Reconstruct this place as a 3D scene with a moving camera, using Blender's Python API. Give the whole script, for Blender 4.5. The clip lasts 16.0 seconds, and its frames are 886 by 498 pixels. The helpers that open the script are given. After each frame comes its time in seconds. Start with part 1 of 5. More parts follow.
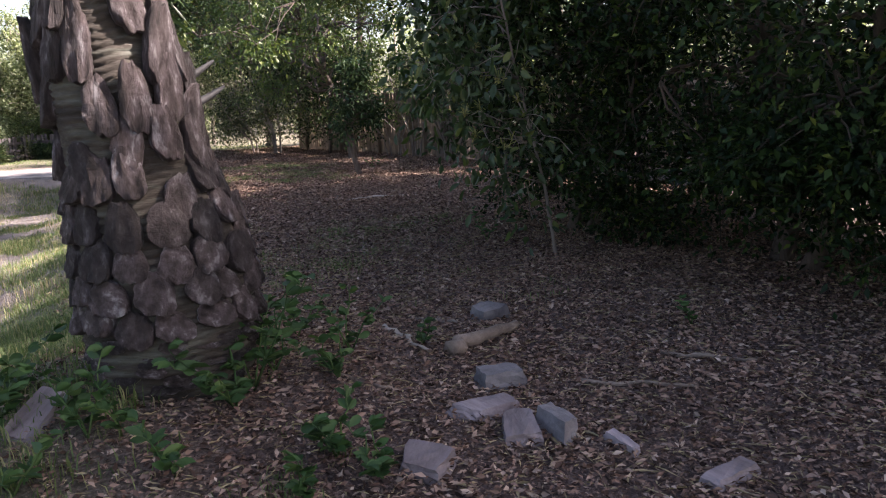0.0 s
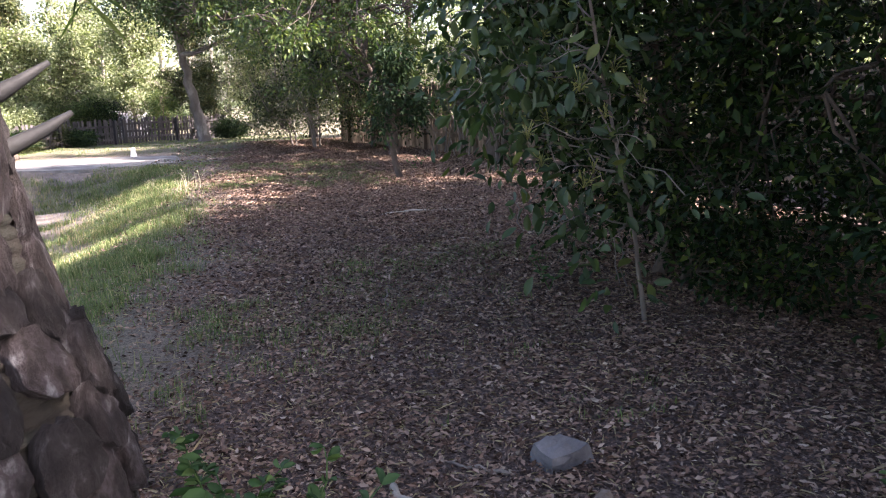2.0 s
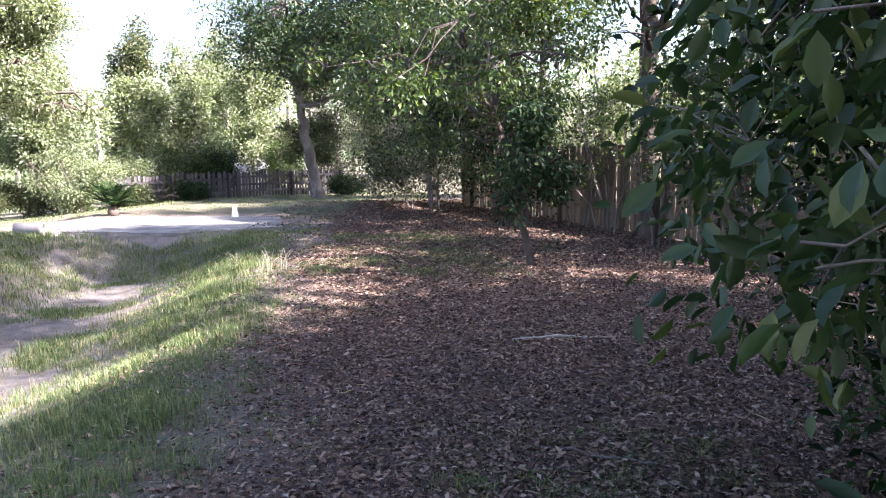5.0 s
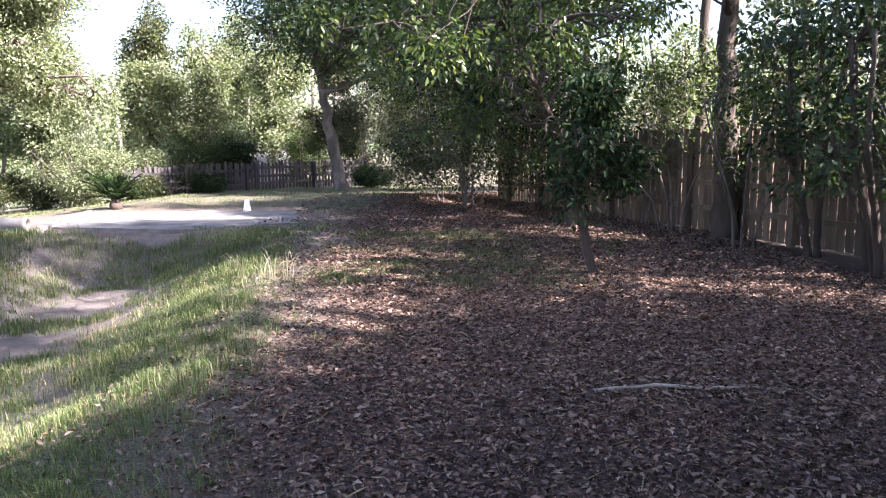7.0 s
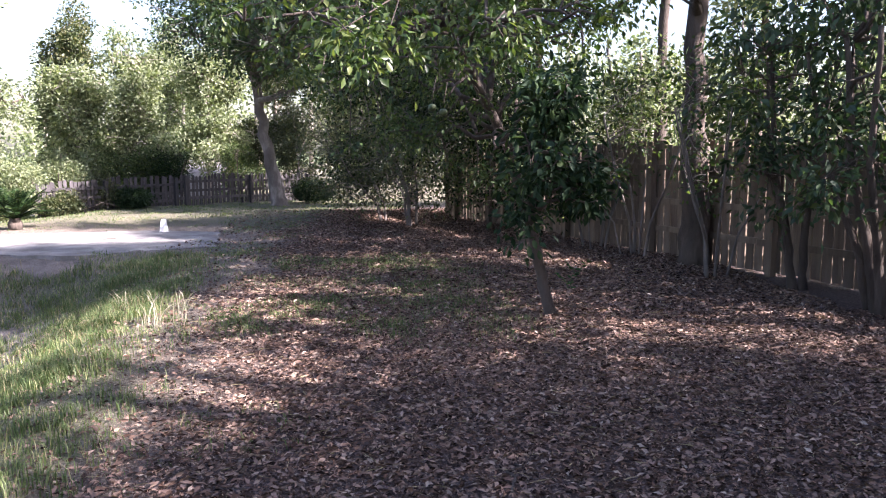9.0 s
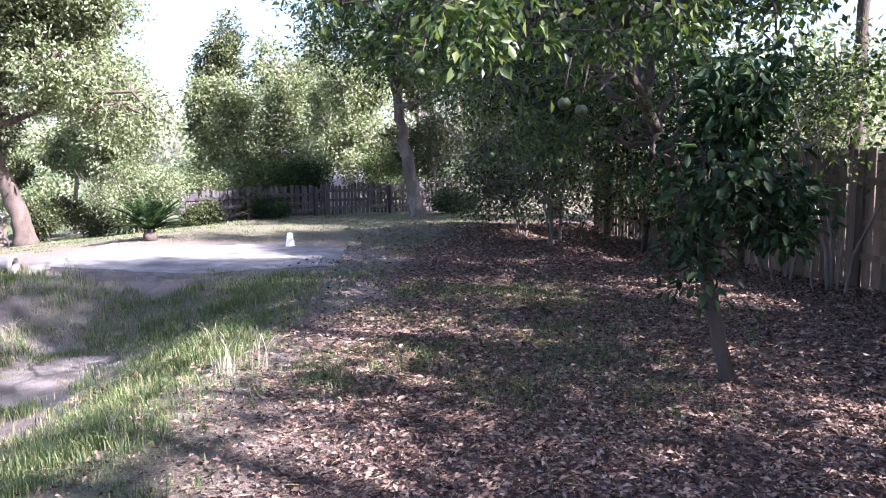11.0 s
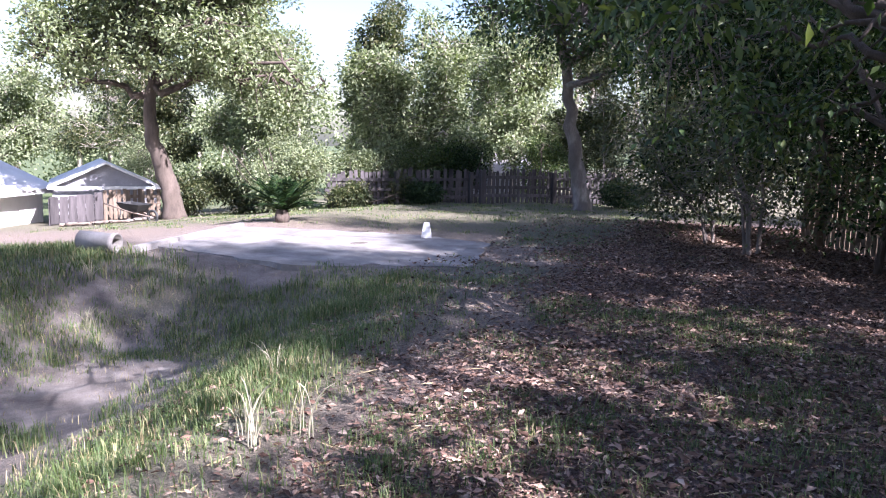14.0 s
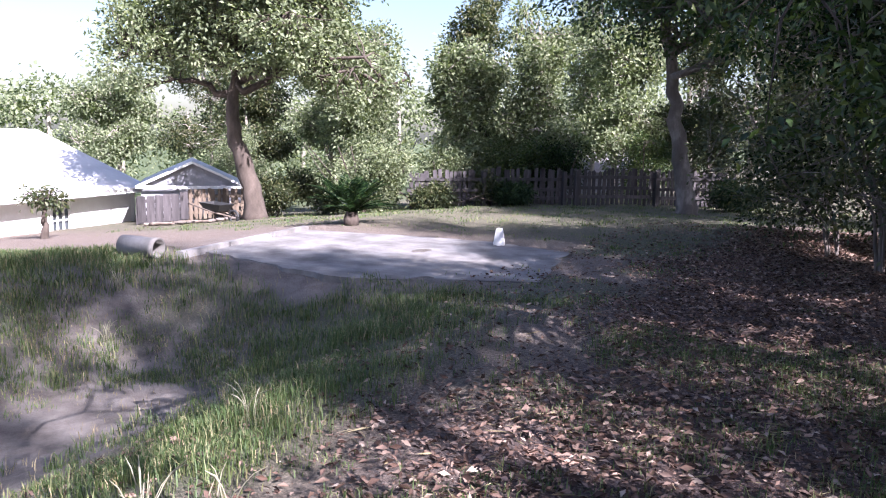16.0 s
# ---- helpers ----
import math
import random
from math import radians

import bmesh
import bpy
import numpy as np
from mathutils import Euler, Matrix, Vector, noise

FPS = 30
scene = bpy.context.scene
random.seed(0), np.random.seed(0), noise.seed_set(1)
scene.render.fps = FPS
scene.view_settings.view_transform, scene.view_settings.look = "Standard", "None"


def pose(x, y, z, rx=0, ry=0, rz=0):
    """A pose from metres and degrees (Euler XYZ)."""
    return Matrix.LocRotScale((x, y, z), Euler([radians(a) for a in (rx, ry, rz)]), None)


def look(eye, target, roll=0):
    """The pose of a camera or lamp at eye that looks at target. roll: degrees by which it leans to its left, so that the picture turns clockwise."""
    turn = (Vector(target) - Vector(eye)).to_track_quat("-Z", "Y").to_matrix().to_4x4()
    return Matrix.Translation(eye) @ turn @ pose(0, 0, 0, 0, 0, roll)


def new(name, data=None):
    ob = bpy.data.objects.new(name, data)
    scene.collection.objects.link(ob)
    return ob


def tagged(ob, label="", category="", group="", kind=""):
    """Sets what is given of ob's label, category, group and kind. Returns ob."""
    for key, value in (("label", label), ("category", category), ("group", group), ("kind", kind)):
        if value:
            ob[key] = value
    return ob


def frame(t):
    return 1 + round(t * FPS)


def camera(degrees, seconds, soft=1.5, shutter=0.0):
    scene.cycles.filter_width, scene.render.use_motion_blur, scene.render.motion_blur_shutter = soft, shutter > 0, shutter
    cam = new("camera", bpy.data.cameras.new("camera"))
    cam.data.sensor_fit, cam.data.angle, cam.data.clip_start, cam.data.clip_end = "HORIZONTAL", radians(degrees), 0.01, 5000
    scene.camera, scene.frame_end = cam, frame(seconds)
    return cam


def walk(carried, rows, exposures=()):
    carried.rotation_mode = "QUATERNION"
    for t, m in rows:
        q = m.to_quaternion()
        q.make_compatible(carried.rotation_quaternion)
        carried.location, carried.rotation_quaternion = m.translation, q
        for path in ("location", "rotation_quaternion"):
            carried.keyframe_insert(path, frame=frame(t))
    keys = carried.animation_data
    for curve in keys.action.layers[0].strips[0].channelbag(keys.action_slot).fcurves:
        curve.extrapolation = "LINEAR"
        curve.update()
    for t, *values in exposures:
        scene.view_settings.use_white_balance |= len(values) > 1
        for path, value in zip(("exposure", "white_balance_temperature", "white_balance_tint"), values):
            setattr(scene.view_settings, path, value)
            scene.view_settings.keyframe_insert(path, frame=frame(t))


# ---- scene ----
cam = camera(60.0, 16.0, soft=1.1)
PATH = [
    (0, (0.156, -0.084, 1.444), (0.631, 1.822, 1.067), -2.41),
    (0.5, (0.343, 0.436, 1.489), (0.836, 2.336, 1.108), -2.67),
    (1, (0.456, 0.797, 1.485), (0.995, 2.672, 1.048), -2.36),
    (1.5, (0.577, 1.239, 1.563), (1.073, 3.131, 1.146), -1.82),
    (2, (0.627, 1.757, 1.586), (0.977, 3.684, 1.181), -1.66),
    (2.5, (0.634, 2.310, 1.687), (0.877, 4.271, 1.375), -0.69),
    (3, (0.762, 2.983, 1.612), (0.836, 4.960, 1.319), -0.25),
    (3.5, (0.806, 3.574, 1.667), (0.769, 5.554, 1.386), 0.45),
    (4, (0.861, 3.906, 1.817), (1.137, 5.870, 1.552), 1.42),
    (4.5, (0.867, 4.276, 1.813), (1.186, 6.236, 1.575), 0.83),
    (5, (0.832, 4.885, 1.786), (0.884, 6.866, 1.517), -0.38),
    (5.2, (0.810, 5.061, 1.783), (0.769, 7.037, 1.476), -0.80),
    (7.3, (0.723, 7.271, 1.610), (0.715, 9.253, 1.337), -0.17),
    (7.5, (0.723, 7.465, 1.607), (0.785, 9.446, 1.341), -0.12),
    (8, (0.766, 7.828, 1.601), (0.870, 9.807, 1.334), -0.01),
    (8.2, (0.796, 7.989, 1.602), (0.907, 9.969, 1.337), -0.11),
    (10.3, (1.192, 9.428, 1.770), (1.120, 11.411, 1.518), -1.97),
    (10.5, (1.194, 9.629, 1.750), (1.002, 11.604, 1.501), -1.78),
    (11, (1.121, 10.190, 1.704), (0.836, 12.155, 1.466), -0.41),
    (11.5, (1.121, 10.566, 1.680), (0.760, 12.524, 1.490), 1.23),
    (12, (1.149, 10.931, 1.639), (0.665, 12.863, 1.463), 1.50),
    (12.5, (1.018, 11.421, 1.587), (0.454, 13.328, 1.381), 1.54),
    (13, (0.979, 11.751, 1.588), (0.417, 13.658, 1.369), 1.56),
    (13.5, (0.974, 12.074, 1.626), (0.354, 13.960, 1.381), 1.20),
    (14, (0.857, 12.539, 1.573), (0.155, 14.392, 1.302), 1.55),
    (14.5, (0.931, 12.831, 1.593), (0.206, 14.674, 1.315), 0.96),
    (15, (0.990, 13.142, 1.582), (0.204, 14.959, 1.296), 0.43),
    (15.5, (0.918, 13.574, 1.592), (0.033, 15.343, 1.295), 0.76),
    (16, (0.889, 13.915, 1.567), (-0.070, 15.648, 1.285), 1.25),
]
EXPOSURES = [(0, 2.65, 6700, 26), (1.5, 3.0, 6750, 26), (2.5, 3.4, 6450, 25), (5, 3.2, 6050, 25), (8, 2.8, 6200, 27), (12, 2.8, 5600, 28), (16, 2.15, 5650, 28)]
walk(cam, [(t, look(eye, target, roll)) for t, eye, target, roll in PATH], EXPOSURES)

# ---- world, sun ----
SUN_AZ, SUN_EL = radians(111), radians(40)   # azimuth clockwise from +y
world = bpy.data.worlds.new("sky")
scene.world = world
world.use_nodes = True
wn = world.node_tree.nodes
sky = wn.new("ShaderNodeTexSky")
sky.sky_type = "NISHITA"
sky.sun_disc = False
sky.sun_elevation, sky.sun_rotation = SUN_EL, SUN_AZ
sky.dust_density = 2.0
sky.air_density = 1.2
wn["Background"].inputs["Strength"].default_value = 0.055
world.node_tree.links.new(sky.outputs[0], wn["Background"].inputs[0])
sun_dir = Vector((math.sin(SUN_AZ) * math.cos(SUN_EL), math.cos(SUN_AZ) * math.cos(SUN_EL), math.sin(SUN_EL)))
sun = new("sun", bpy.data.lights.new("sun", "SUN"))
sun.data.energy, sun.data.angle, sun.data.color = 5.0, radians(0.5), (1.0, 0.93, 0.83)
sun.matrix_world = look(sun_dir * 60, (0, 0, 0))

# ---- materials ----


def nodes_of(name, rough=0.8, metal=0.0):
    m = bpy.data.materials.new(name)
    m.use_nodes = True
    nt = m.node_tree
    b = nt.nodes["Principled BSDF"]
    b.inputs["Roughness"].default_value = rough
    b.inputs["Metallic"].default_value = metal
    return m, nt, b


def noise_node(nt, scale, detail=6.0, rough=0.6, coord="Object", stretch=(1, 1, 1)):
    tc = nt.nodes.new("ShaderNodeTexCoord")
    mp = nt.nodes.new("ShaderNodeMapping")
    mp.inputs["Scale"].default_value = stretch
    n = nt.nodes.new("ShaderNodeTexNoise")
    n.inputs["Scale"].default_value = scale
    n.inputs["Detail"].default_value = detail
    n.inputs["Roughness"].default_value = rough
    place = nt.nodes.new("ShaderNodeObjectInfo")
    shift = nt.nodes.new("ShaderNodeVectorMath")   # alike pieces take their grain from different places
    shift.operation = "MULTIPLY_ADD"
    shift.inputs[1].default_value = (7.3, 7.3, 7.3)
    nt.links.new(place.outputs["Location"], shift.inputs[0])
    nt.links.new(tc.outputs[coord], shift.inputs[2])
    nt.links.new(shift.outputs[0], mp.inputs[0])
    nt.links.new(mp.outputs[0], n.inputs[0])
    return n.outputs["Fac"]


def ramp(nt, fac, stops):
    r = nt.nodes.new("ShaderNodeValToRGB")
    el = r.color_ramp.elements
    while len(el) < len(stops):
        el.new(0.5)
    for e, (p, c) in zip(el, stops):
        e.position, e.color = p, (*c, 1.0)
    nt.links.new(fac, r.inputs[0])
    return r.outputs[0]


def mixed(nt, fac, a, b, mode="MIX"):
    m = nt.nodes.new("ShaderNodeMix")
    m.data_type, m.blend_type = "RGBA", mode
    for sock, v in ((m.inputs[0], fac), (m.inputs[6], a), (m.inputs[7], b)):
        if isinstance(v, bpy.types.NodeSocket):
            nt.links.new(v, sock)
        elif isinstance(v, (int, float)):
            sock.default_value = v
        else:
            sock.default_value = (*v, 1.0)
    return m.outputs[2]


def bumped(nt, b, fac, strength=0.5, distance=0.02):
    n = nt.nodes.new("ShaderNodeBump")
    n.inputs["Strength"].default_value = strength
    n.inputs["Distance"].default_value = distance
    nt.links.new(fac, n.inputs["Height"])
    nt.links.new(n.outputs[0], b.inputs["Normal"])


def surface(name, stops, scale=6.0, fine=60.0, rough=0.85, bump=0.4, depth=0.01, stretch=(1, 1, 1), metal=0.0, spread=0.15):
    """A plain weathered surface: broad stains, fine grain, and a little difference from piece to piece."""
    m, nt, b = nodes_of(name, rough, metal)
    broad = noise_node(nt, scale, stretch=stretch)
    grain = noise_node(nt, fine, 8.0, 0.7, stretch=stretch)
    col = ramp(nt, broad, stops)
    col = mixed(nt, 0.35, col, ramp(nt, grain, [(0.3, (0.35, 0.35, 0.35)), (0.7, (0.75, 0.75, 0.75))]), "OVERLAY")
    if spread:
        info = nt.nodes.new("ShaderNodeObjectInfo")
        hsv = nt.nodes.new("ShaderNodeHueSaturation")
        mr = nt.nodes.new("ShaderNodeMapRange")
        mr.inputs[3].default_value, mr.inputs[4].default_value = 1 - spread, 1 + spread
        nt.links.new(info.outputs["Random"], mr.inputs[0])
        nt.links.new(mr.outputs[0], hsv.inputs["Value"])
        nt.links.new(col, hsv.inputs["Color"])
        col = hsv.outputs[0]
    nt.links.new(col, b.inputs["Base Color"])
    bumped(nt, b, grain, bump, depth)
    return m


def leaf_material(name, stops, rough=0.45, through_light=0.35, gloss=0.5):
    """Leaves: each island its own tone, some light passes through."""
    m, nt, b = nodes_of(name, rough)
    b.inputs["Specular IOR Level"].default_value = gloss
    geo = nt.nodes.new("ShaderNodeNewGeometry")
    col = ramp(nt, geo.outputs["Random Per Island"], stops)
    patch = noise_node(nt, 1.3, 3.0)
    col = mixed(nt, 0.5, col, ramp(nt, patch, [(0.3, (0.32, 0.34, 0.3)), (0.7, (0.66, 0.64, 0.56))]), "OVERLAY")
    nt.links.new(col, b.inputs["Base Color"])
    tr = nt.nodes.new("ShaderNodeBsdfTranslucent")
    warm = mixed(nt, 1.0, col, (0.98, 1.1, 0.55), "MULTIPLY")
    nt.links.new(warm, tr.inputs["Color"])
    ms = nt.nodes.new("ShaderNodeMixShader")
    ms.inputs[0].default_value = through_light
    nt.links.new(b.outputs[0], ms.inputs[1])
    nt.links.new(tr.outputs[0], ms.inputs[2])
    nt.links.new(ms.outputs[0], nt.nodes["Material Output"].inputs[0])
    return m


# Evergreen leaf, its base lowered to near black for shade inside dense shrubs.
LEAF_DARK = leaf_material("dark_glossy_leaf_with_shade", [(0.0, (0.005, 0.013, 0.006)), (0.5, (0.012, 0.03, 0.011)), (0.92, (0.034, 0.064, 0.018)), (1.0, (0.11, 0.14, 0.035))], 0.4, 0.22, 0.12)
# Dark blue-green leaf; colour lowered and gloss cut for shade over the small tree.
LEAF_SHADED = leaf_material("shaded_dark_leaf", [(0.0, (0.014, 0.03, 0.016)), (0.6, (0.024, 0.05, 0.024)), (1.0, (0.05, 0.08, 0.03))], 0.6, 0.25, 0.2)
LEAF_GREEN = leaf_material("deep_green_leaf", [(0.0, (0.018, 0.04, 0.018)), (0.5, (0.032, 0.066, 0.026)), (0.92, (0.055, 0.09, 0.03)), (1.0, (0.12, 0.14, 0.04))], 0.5, 0.32)
LEAF_MID = leaf_material("green_leaf", [(0.0, (0.022, 0.045, 0.013)), (0.55, (0.055, 0.095, 0.025)), (1.0, (0.13, 0.155, 0.045))], 0.45, 0.4)
LEAF_OLIVE = leaf_material("olive_leaf", [(0.0, (0.028, 0.042, 0.018)), (0.6, (0.065, 0.085, 0.036)), (1.0, (0.14, 0.135, 0.065))], 0.5, 0.35)
# Leaf colour paled past real foliage: sun glare and haze are in it.
LEAF_GLARE = leaf_material("leaf_paled_for_glare", [(0.0, (0.1, 0.125, 0.072)), (0.55, (0.22, 0.26, 0.165)), (1.0, (0.35, 0.375, 0.25))], 0.6, 0.42, 0.25)
LEAF_RUST = leaf_material("russet_leaf", [(0.0, (0.12, 0.08, 0.04)), (0.6, (0.16, 0.11, 0.05)), (1.0, (0.1, 0.12, 0.05))], 0.6, 0.35)
GRASS = leaf_material("grass_blade", [(0.0, (0.055, 0.095, 0.03)), (0.5, (0.1, 0.15, 0.048)), (0.78, (0.165, 0.195, 0.08)), (1.0, (0.3, 0.27, 0.15))], 0.6, 0.35)
BUD = leaf_material("yellow_green_bud", [(0.0, (0.14, 0.16, 0.05)), (1.0, (0.26, 0.26, 0.1))], 0.6, 0.3)
PALE_STALK = leaf_material("pale_dry_stalk", [(0.0, (0.3, 0.28, 0.2)), (1.0, (0.5, 0.47, 0.37))], 0.8, 0.2)
STRAW = leaf_material("dry_straw", [(0.0, (0.22, 0.17, 0.1)), (1.0, (0.42, 0.35, 0.22))], 0.8, 0.15)
LITTER = leaf_material("dead_leaf", [(0.0, (0.022, 0.012, 0.009)), (0.35, (0.12, 0.072, 0.057)), (0.75, (0.26, 0.175, 0.145)), (0.95, (0.33, 0.245, 0.205)), (1.0, (0.42, 0.34, 0.29))], 0.85, 0.06, 0.25)
# Brown bark, darkened in colour to stand for shade under the oak's crown.
BARK = surface("brown_bark_with_shade", [(0.3, (0.04, 0.03, 0.024)), (0.7, (0.11, 0.086, 0.07))], 5, 45, 0.95, 1.0, 0.03, (1, 1, 0.25))
BARK_PALE = surface("pale_bark", [(0.3, (0.2, 0.17, 0.14)), (0.7, (0.42, 0.38, 0.33))], 4, 40, 0.9, 0.8, 0.02, (1, 1, 0.3))
BOOT = surface("palm_leaf_base", [(0.3, (0.01, 0.007, 0.006)), (0.45, (0.038, 0.027, 0.026)), (0.58, (0.085, 0.068, 0.07)), (0.72, (0.3, 0.285, 0.29))], 2.6, 22, 0.9, 0.9, 0.06, (1, 1, 0.7), spread=0.55)
HUSK = surface("dry_palm_husk", [(0.3, (0.1, 0.08, 0.08)), (0.7, (0.26, 0.225, 0.235))], 9, 90, 0.85, 0.6, 0.008, (1, 0.25, 1), spread=0.3)
FIBRE = surface("palm_fibre", [(0.3, (0.014, 0.011, 0.008)), (0.5, (0.045, 0.038, 0.03)), (0.65, (0.09, 0.095, 0.078)), (0.8, (0.17, 0.19, 0.16))], 5, 60, 0.95, 0.8, 0.012, (0.6, 0.6, 3))
FENCE = surface("weathered_fence_board", [(0.3, (0.09, 0.065, 0.046)), (0.7, (0.2, 0.155, 0.115))], 3, 60, 0.9, 0.5, 0.006, (3, 3, 0.3), spread=0.25)
BARK_DARK = surface("mottled_dark_bark", [(0.3, (0.06, 0.052, 0.048)), (0.55, (0.13, 0.115, 0.108)), (0.75, (0.3, 0.28, 0.27))], 3, 40, 0.95, 0.9, 0.02, (1, 1, 0.4))
BARK_GREY = surface("grey_bark", [(0.3, (0.09, 0.075, 0.065)), (0.7, (0.22, 0.19, 0.17))], 4, 40, 0.95, 0.9, 0.02, (1, 1, 0.3))
# Grey board, its colour darkened to carry the shade over the far fence.
FENCE_GREY_SHADED = surface("shaded_grey_fence_board", [(0.3, (0.025, 0.022, 0.023)), (0.7, (0.085, 0.075, 0.078))], 3, 60, 0.9, 0.5, 0.006, (3, 3, 0.3), spread=0.3)
CONCRETE = surface("sandy_concrete", [(0.25, (0.09, 0.08, 0.072)), (0.45, (0.17, 0.16, 0.152)), (0.6, (0.24, 0.23, 0.222)), (0.8, (0.32, 0.305, 0.295))], 2.2, 50, 0.9, 0.4, 0.012)
WHITE = surface("white_painted_siding", [(0.3, (0.7, 0.69, 0.67)), (0.7, (0.82, 0.81, 0.79))], 2, 40, 0.7, 0.1, 0.004)
SHED_GREY = surface("grey_painted_gable", [(0.3, (0.2, 0.2, 0.22)), (0.7, (0.3, 0.3, 0.32))], 2, 40, 0.8, 0.2, 0.004)
ROOF = surface("pale_roof_sheet", [(0.3, (0.5, 0.48, 0.47)), (0.7, (0.66, 0.64, 0.62))], 1.5, 30, 0.6, 0.2, 0.004)
ROOF_DARK = surface("grey_shingle", [(0.3, (0.14, 0.13, 0.13)), (0.7, (0.25, 0.24, 0.24))], 3, 40, 0.9, 0.4, 0.01)
STONE = surface("grey_stone", [(0.3, (0.08, 0.075, 0.08)), (0.7, (0.19, 0.18, 0.185))], 6, 60, 0.9, 0.6, 0.01, spread=0.25)
WOOD = surface("dead_wood", [(0.3, (0.1, 0.075, 0.06)), (0.7, (0.26, 0.21, 0.17))], 6, 70, 0.95, 0.8, 0.012, (1, 1, 1), spread=0.3)
DARK = surface("dark_rubber", [(0.3, (0.015, 0.015, 0.016)), (0.7, (0.03, 0.03, 0.03))], 6, 70, 0.7, 0.3, 0.005)
FRUIT = surface("green_yellow_citrus_peel", [(0.3, (0.02, 0.036, 0.01)), (0.7, (0.045, 0.06, 0.016))], 10, 120, 0.55, 0.3, 0.003)
GLASS, gnt, gb = nodes_of("dark_window_glass", 0.05)
gb.inputs["Base Color"].default_value = (0.05, 0.06, 0.07, 1)

# ---- mesh helpers ----


class Buf:
    """Collects triangles and quads of one mesh."""

    def __init__(self):
        self.v, self.f, self.n = [], [], 0

    def add(self, verts, faces):
        self.v.append(np.asarray(verts, float).reshape(-1, 3))
        self.f += [[i + self.n for i in f] for f in faces]
        self.n += len(self.v[-1])

    def tube(self, path, radii, sides=7, cap=True, wobble=0.0, rng=None):
        path = np.asarray(path, float)
        rings = []
        for i, p in enumerate(path):
            d = path[min(i + 1, len(path) - 1)] - path[max(i - 1, 0)]
            d = d / (np.linalg.norm(d) + 1e-9)
            a = np.cross(d, (0.3, 0.9, 0.1) if abs(d[1]) < 0.9 else (1, 0, 0))
            a /= np.linalg.norm(a) + 1e-9
            b = np.cross(d, a)
            ang = np.arange(sides) * 2 * np.pi / sides
            r = radii[i] * (1 + (rng.uniform(-wobble, wobble, sides) if wobble else 0))
            rings.append(p + (np.cos(ang) * r)[:, None] * a + (np.sin(ang) * r)[:, None] * b if wobble else p + radii[i] * (np.cos(ang)[:, None] * a + np.sin(ang)[:, None] * b))
        k = sides
        faces = [[i * k + j, i * k + (j + 1) % k, (i + 1) * k + (j + 1) % k, (i + 1) * k + j] for i in range(len(path) - 1) for j in range(k)]
        if cap:
            faces += [list(range(k))[::-1], [(len(path) - 1) * k + j for j in range(k)]]
        self.add(np.concatenate(rings), faces)

    def box(self, centre, size, turn=0.0, taper=1.0):
        x, y, z = np.array(size) / 2
        v = np.array([[sx * x * (taper if sz > 0 else 1), sy * y * (taper if sz > 0 else 1), sz * z] for sz in (-1, 1) for sy in (-1, 1) for sx in (-1, 1)])
        c, s = np.cos(turn), np.sin(turn)
        v = v @ np.array([[c, s, 0], [-s, c, 0], [0, 0, 1]]) + centre
        self.add(v, [[0, 2, 3, 1], [4, 5, 7, 6], [0, 1, 5, 4], [1, 3, 7, 5], [3, 2, 6, 7], [2, 0, 4, 6]])

    def mesh(self, name, mat, smooth=True):
        me = bpy.data.meshes.new(name)
        me.from_pydata(np.concatenate(self.v).tolist(), [], self.f)
        me.materials.append(mat)
        if smooth:
            me.polygons.foreach_set("use_smooth", [True] * len(me.polygons))
        me.update()
        return me


def tri_mesh(name, verts, tris, mat):
    """A large mesh of triangles, from arrays."""
    me = bpy.data.meshes.new(name)
    me.vertices.add(len(verts))
    me.vertices.foreach_set("co", np.ascontiguousarray(verts, np.float32).ravel())
    me.loops.add(tris.size)
    me.loops.foreach_set("vertex_index", tris.astype(np.int32).ravel())
    me.polygons.add(len(tris))
    me.polygons.foreach_set("loop_start", np.arange(0, tris.size, 3, dtype=np.int32))
    me.polygons.foreach_set("loop_total", np.full(len(tris), 3, np.int32))
    me.update(calc_edges=True)
    me.materials.append(mat)
    return me


def unit(v):
    return v / (np.linalg.norm(v, axis=-1, keepdims=True) + 1e-9)


def leaf_mesh(name, at, along, length, width, mat, rng, fine=False, fold=0.25):
    """Leaves with a folded midrib at the points given; fine: a rounder outline."""
    n = len(at)
    along = unit(along)
    side = unit(np.cross(along, unit(rng.normal(size=(n, 3)) + (0, 0, 1.2))))
    up = np.cross(side, along)
    L, W = np.broadcast_to(length, n)[:, None], np.broadcast_to(width, n)[:, None]
    if fine:
        outline = [(0, 0, 0), (0.25, 0.75, 1), (0.55, 1, 1), (0.82, 0.6, 1), (1, 0, -0.25), (0.82, -0.6, 1), (0.55, -1, 1), (0.25, -0.75, 1), (0.5, 0, 0)]
        tris = np.array([(0, 8, 1), (1, 8, 2), (2, 8, 3), (3, 8, 4), (4, 8, 5), (5, 8, 6), (6, 8, 7), (7, 8, 0)])
    else:
        outline = [(0, 0, 0), (0.45, 1, 1), (1, 0, -0.2), (0.45, -1, 1)]
        tris = np.array([(0, 2, 1), (0, 3, 2)])
    v = np.stack([at + a * L * along + s * W / 2 * side + h * fold * W * up for a, s, h in outline], 1)
    k = len(outline)
    t = (np.arange(n)[:, None, None] * k + tris[None]).reshape(-1, 3)
    return tri_mesh(name, v.reshape(-1, 3), t, mat)


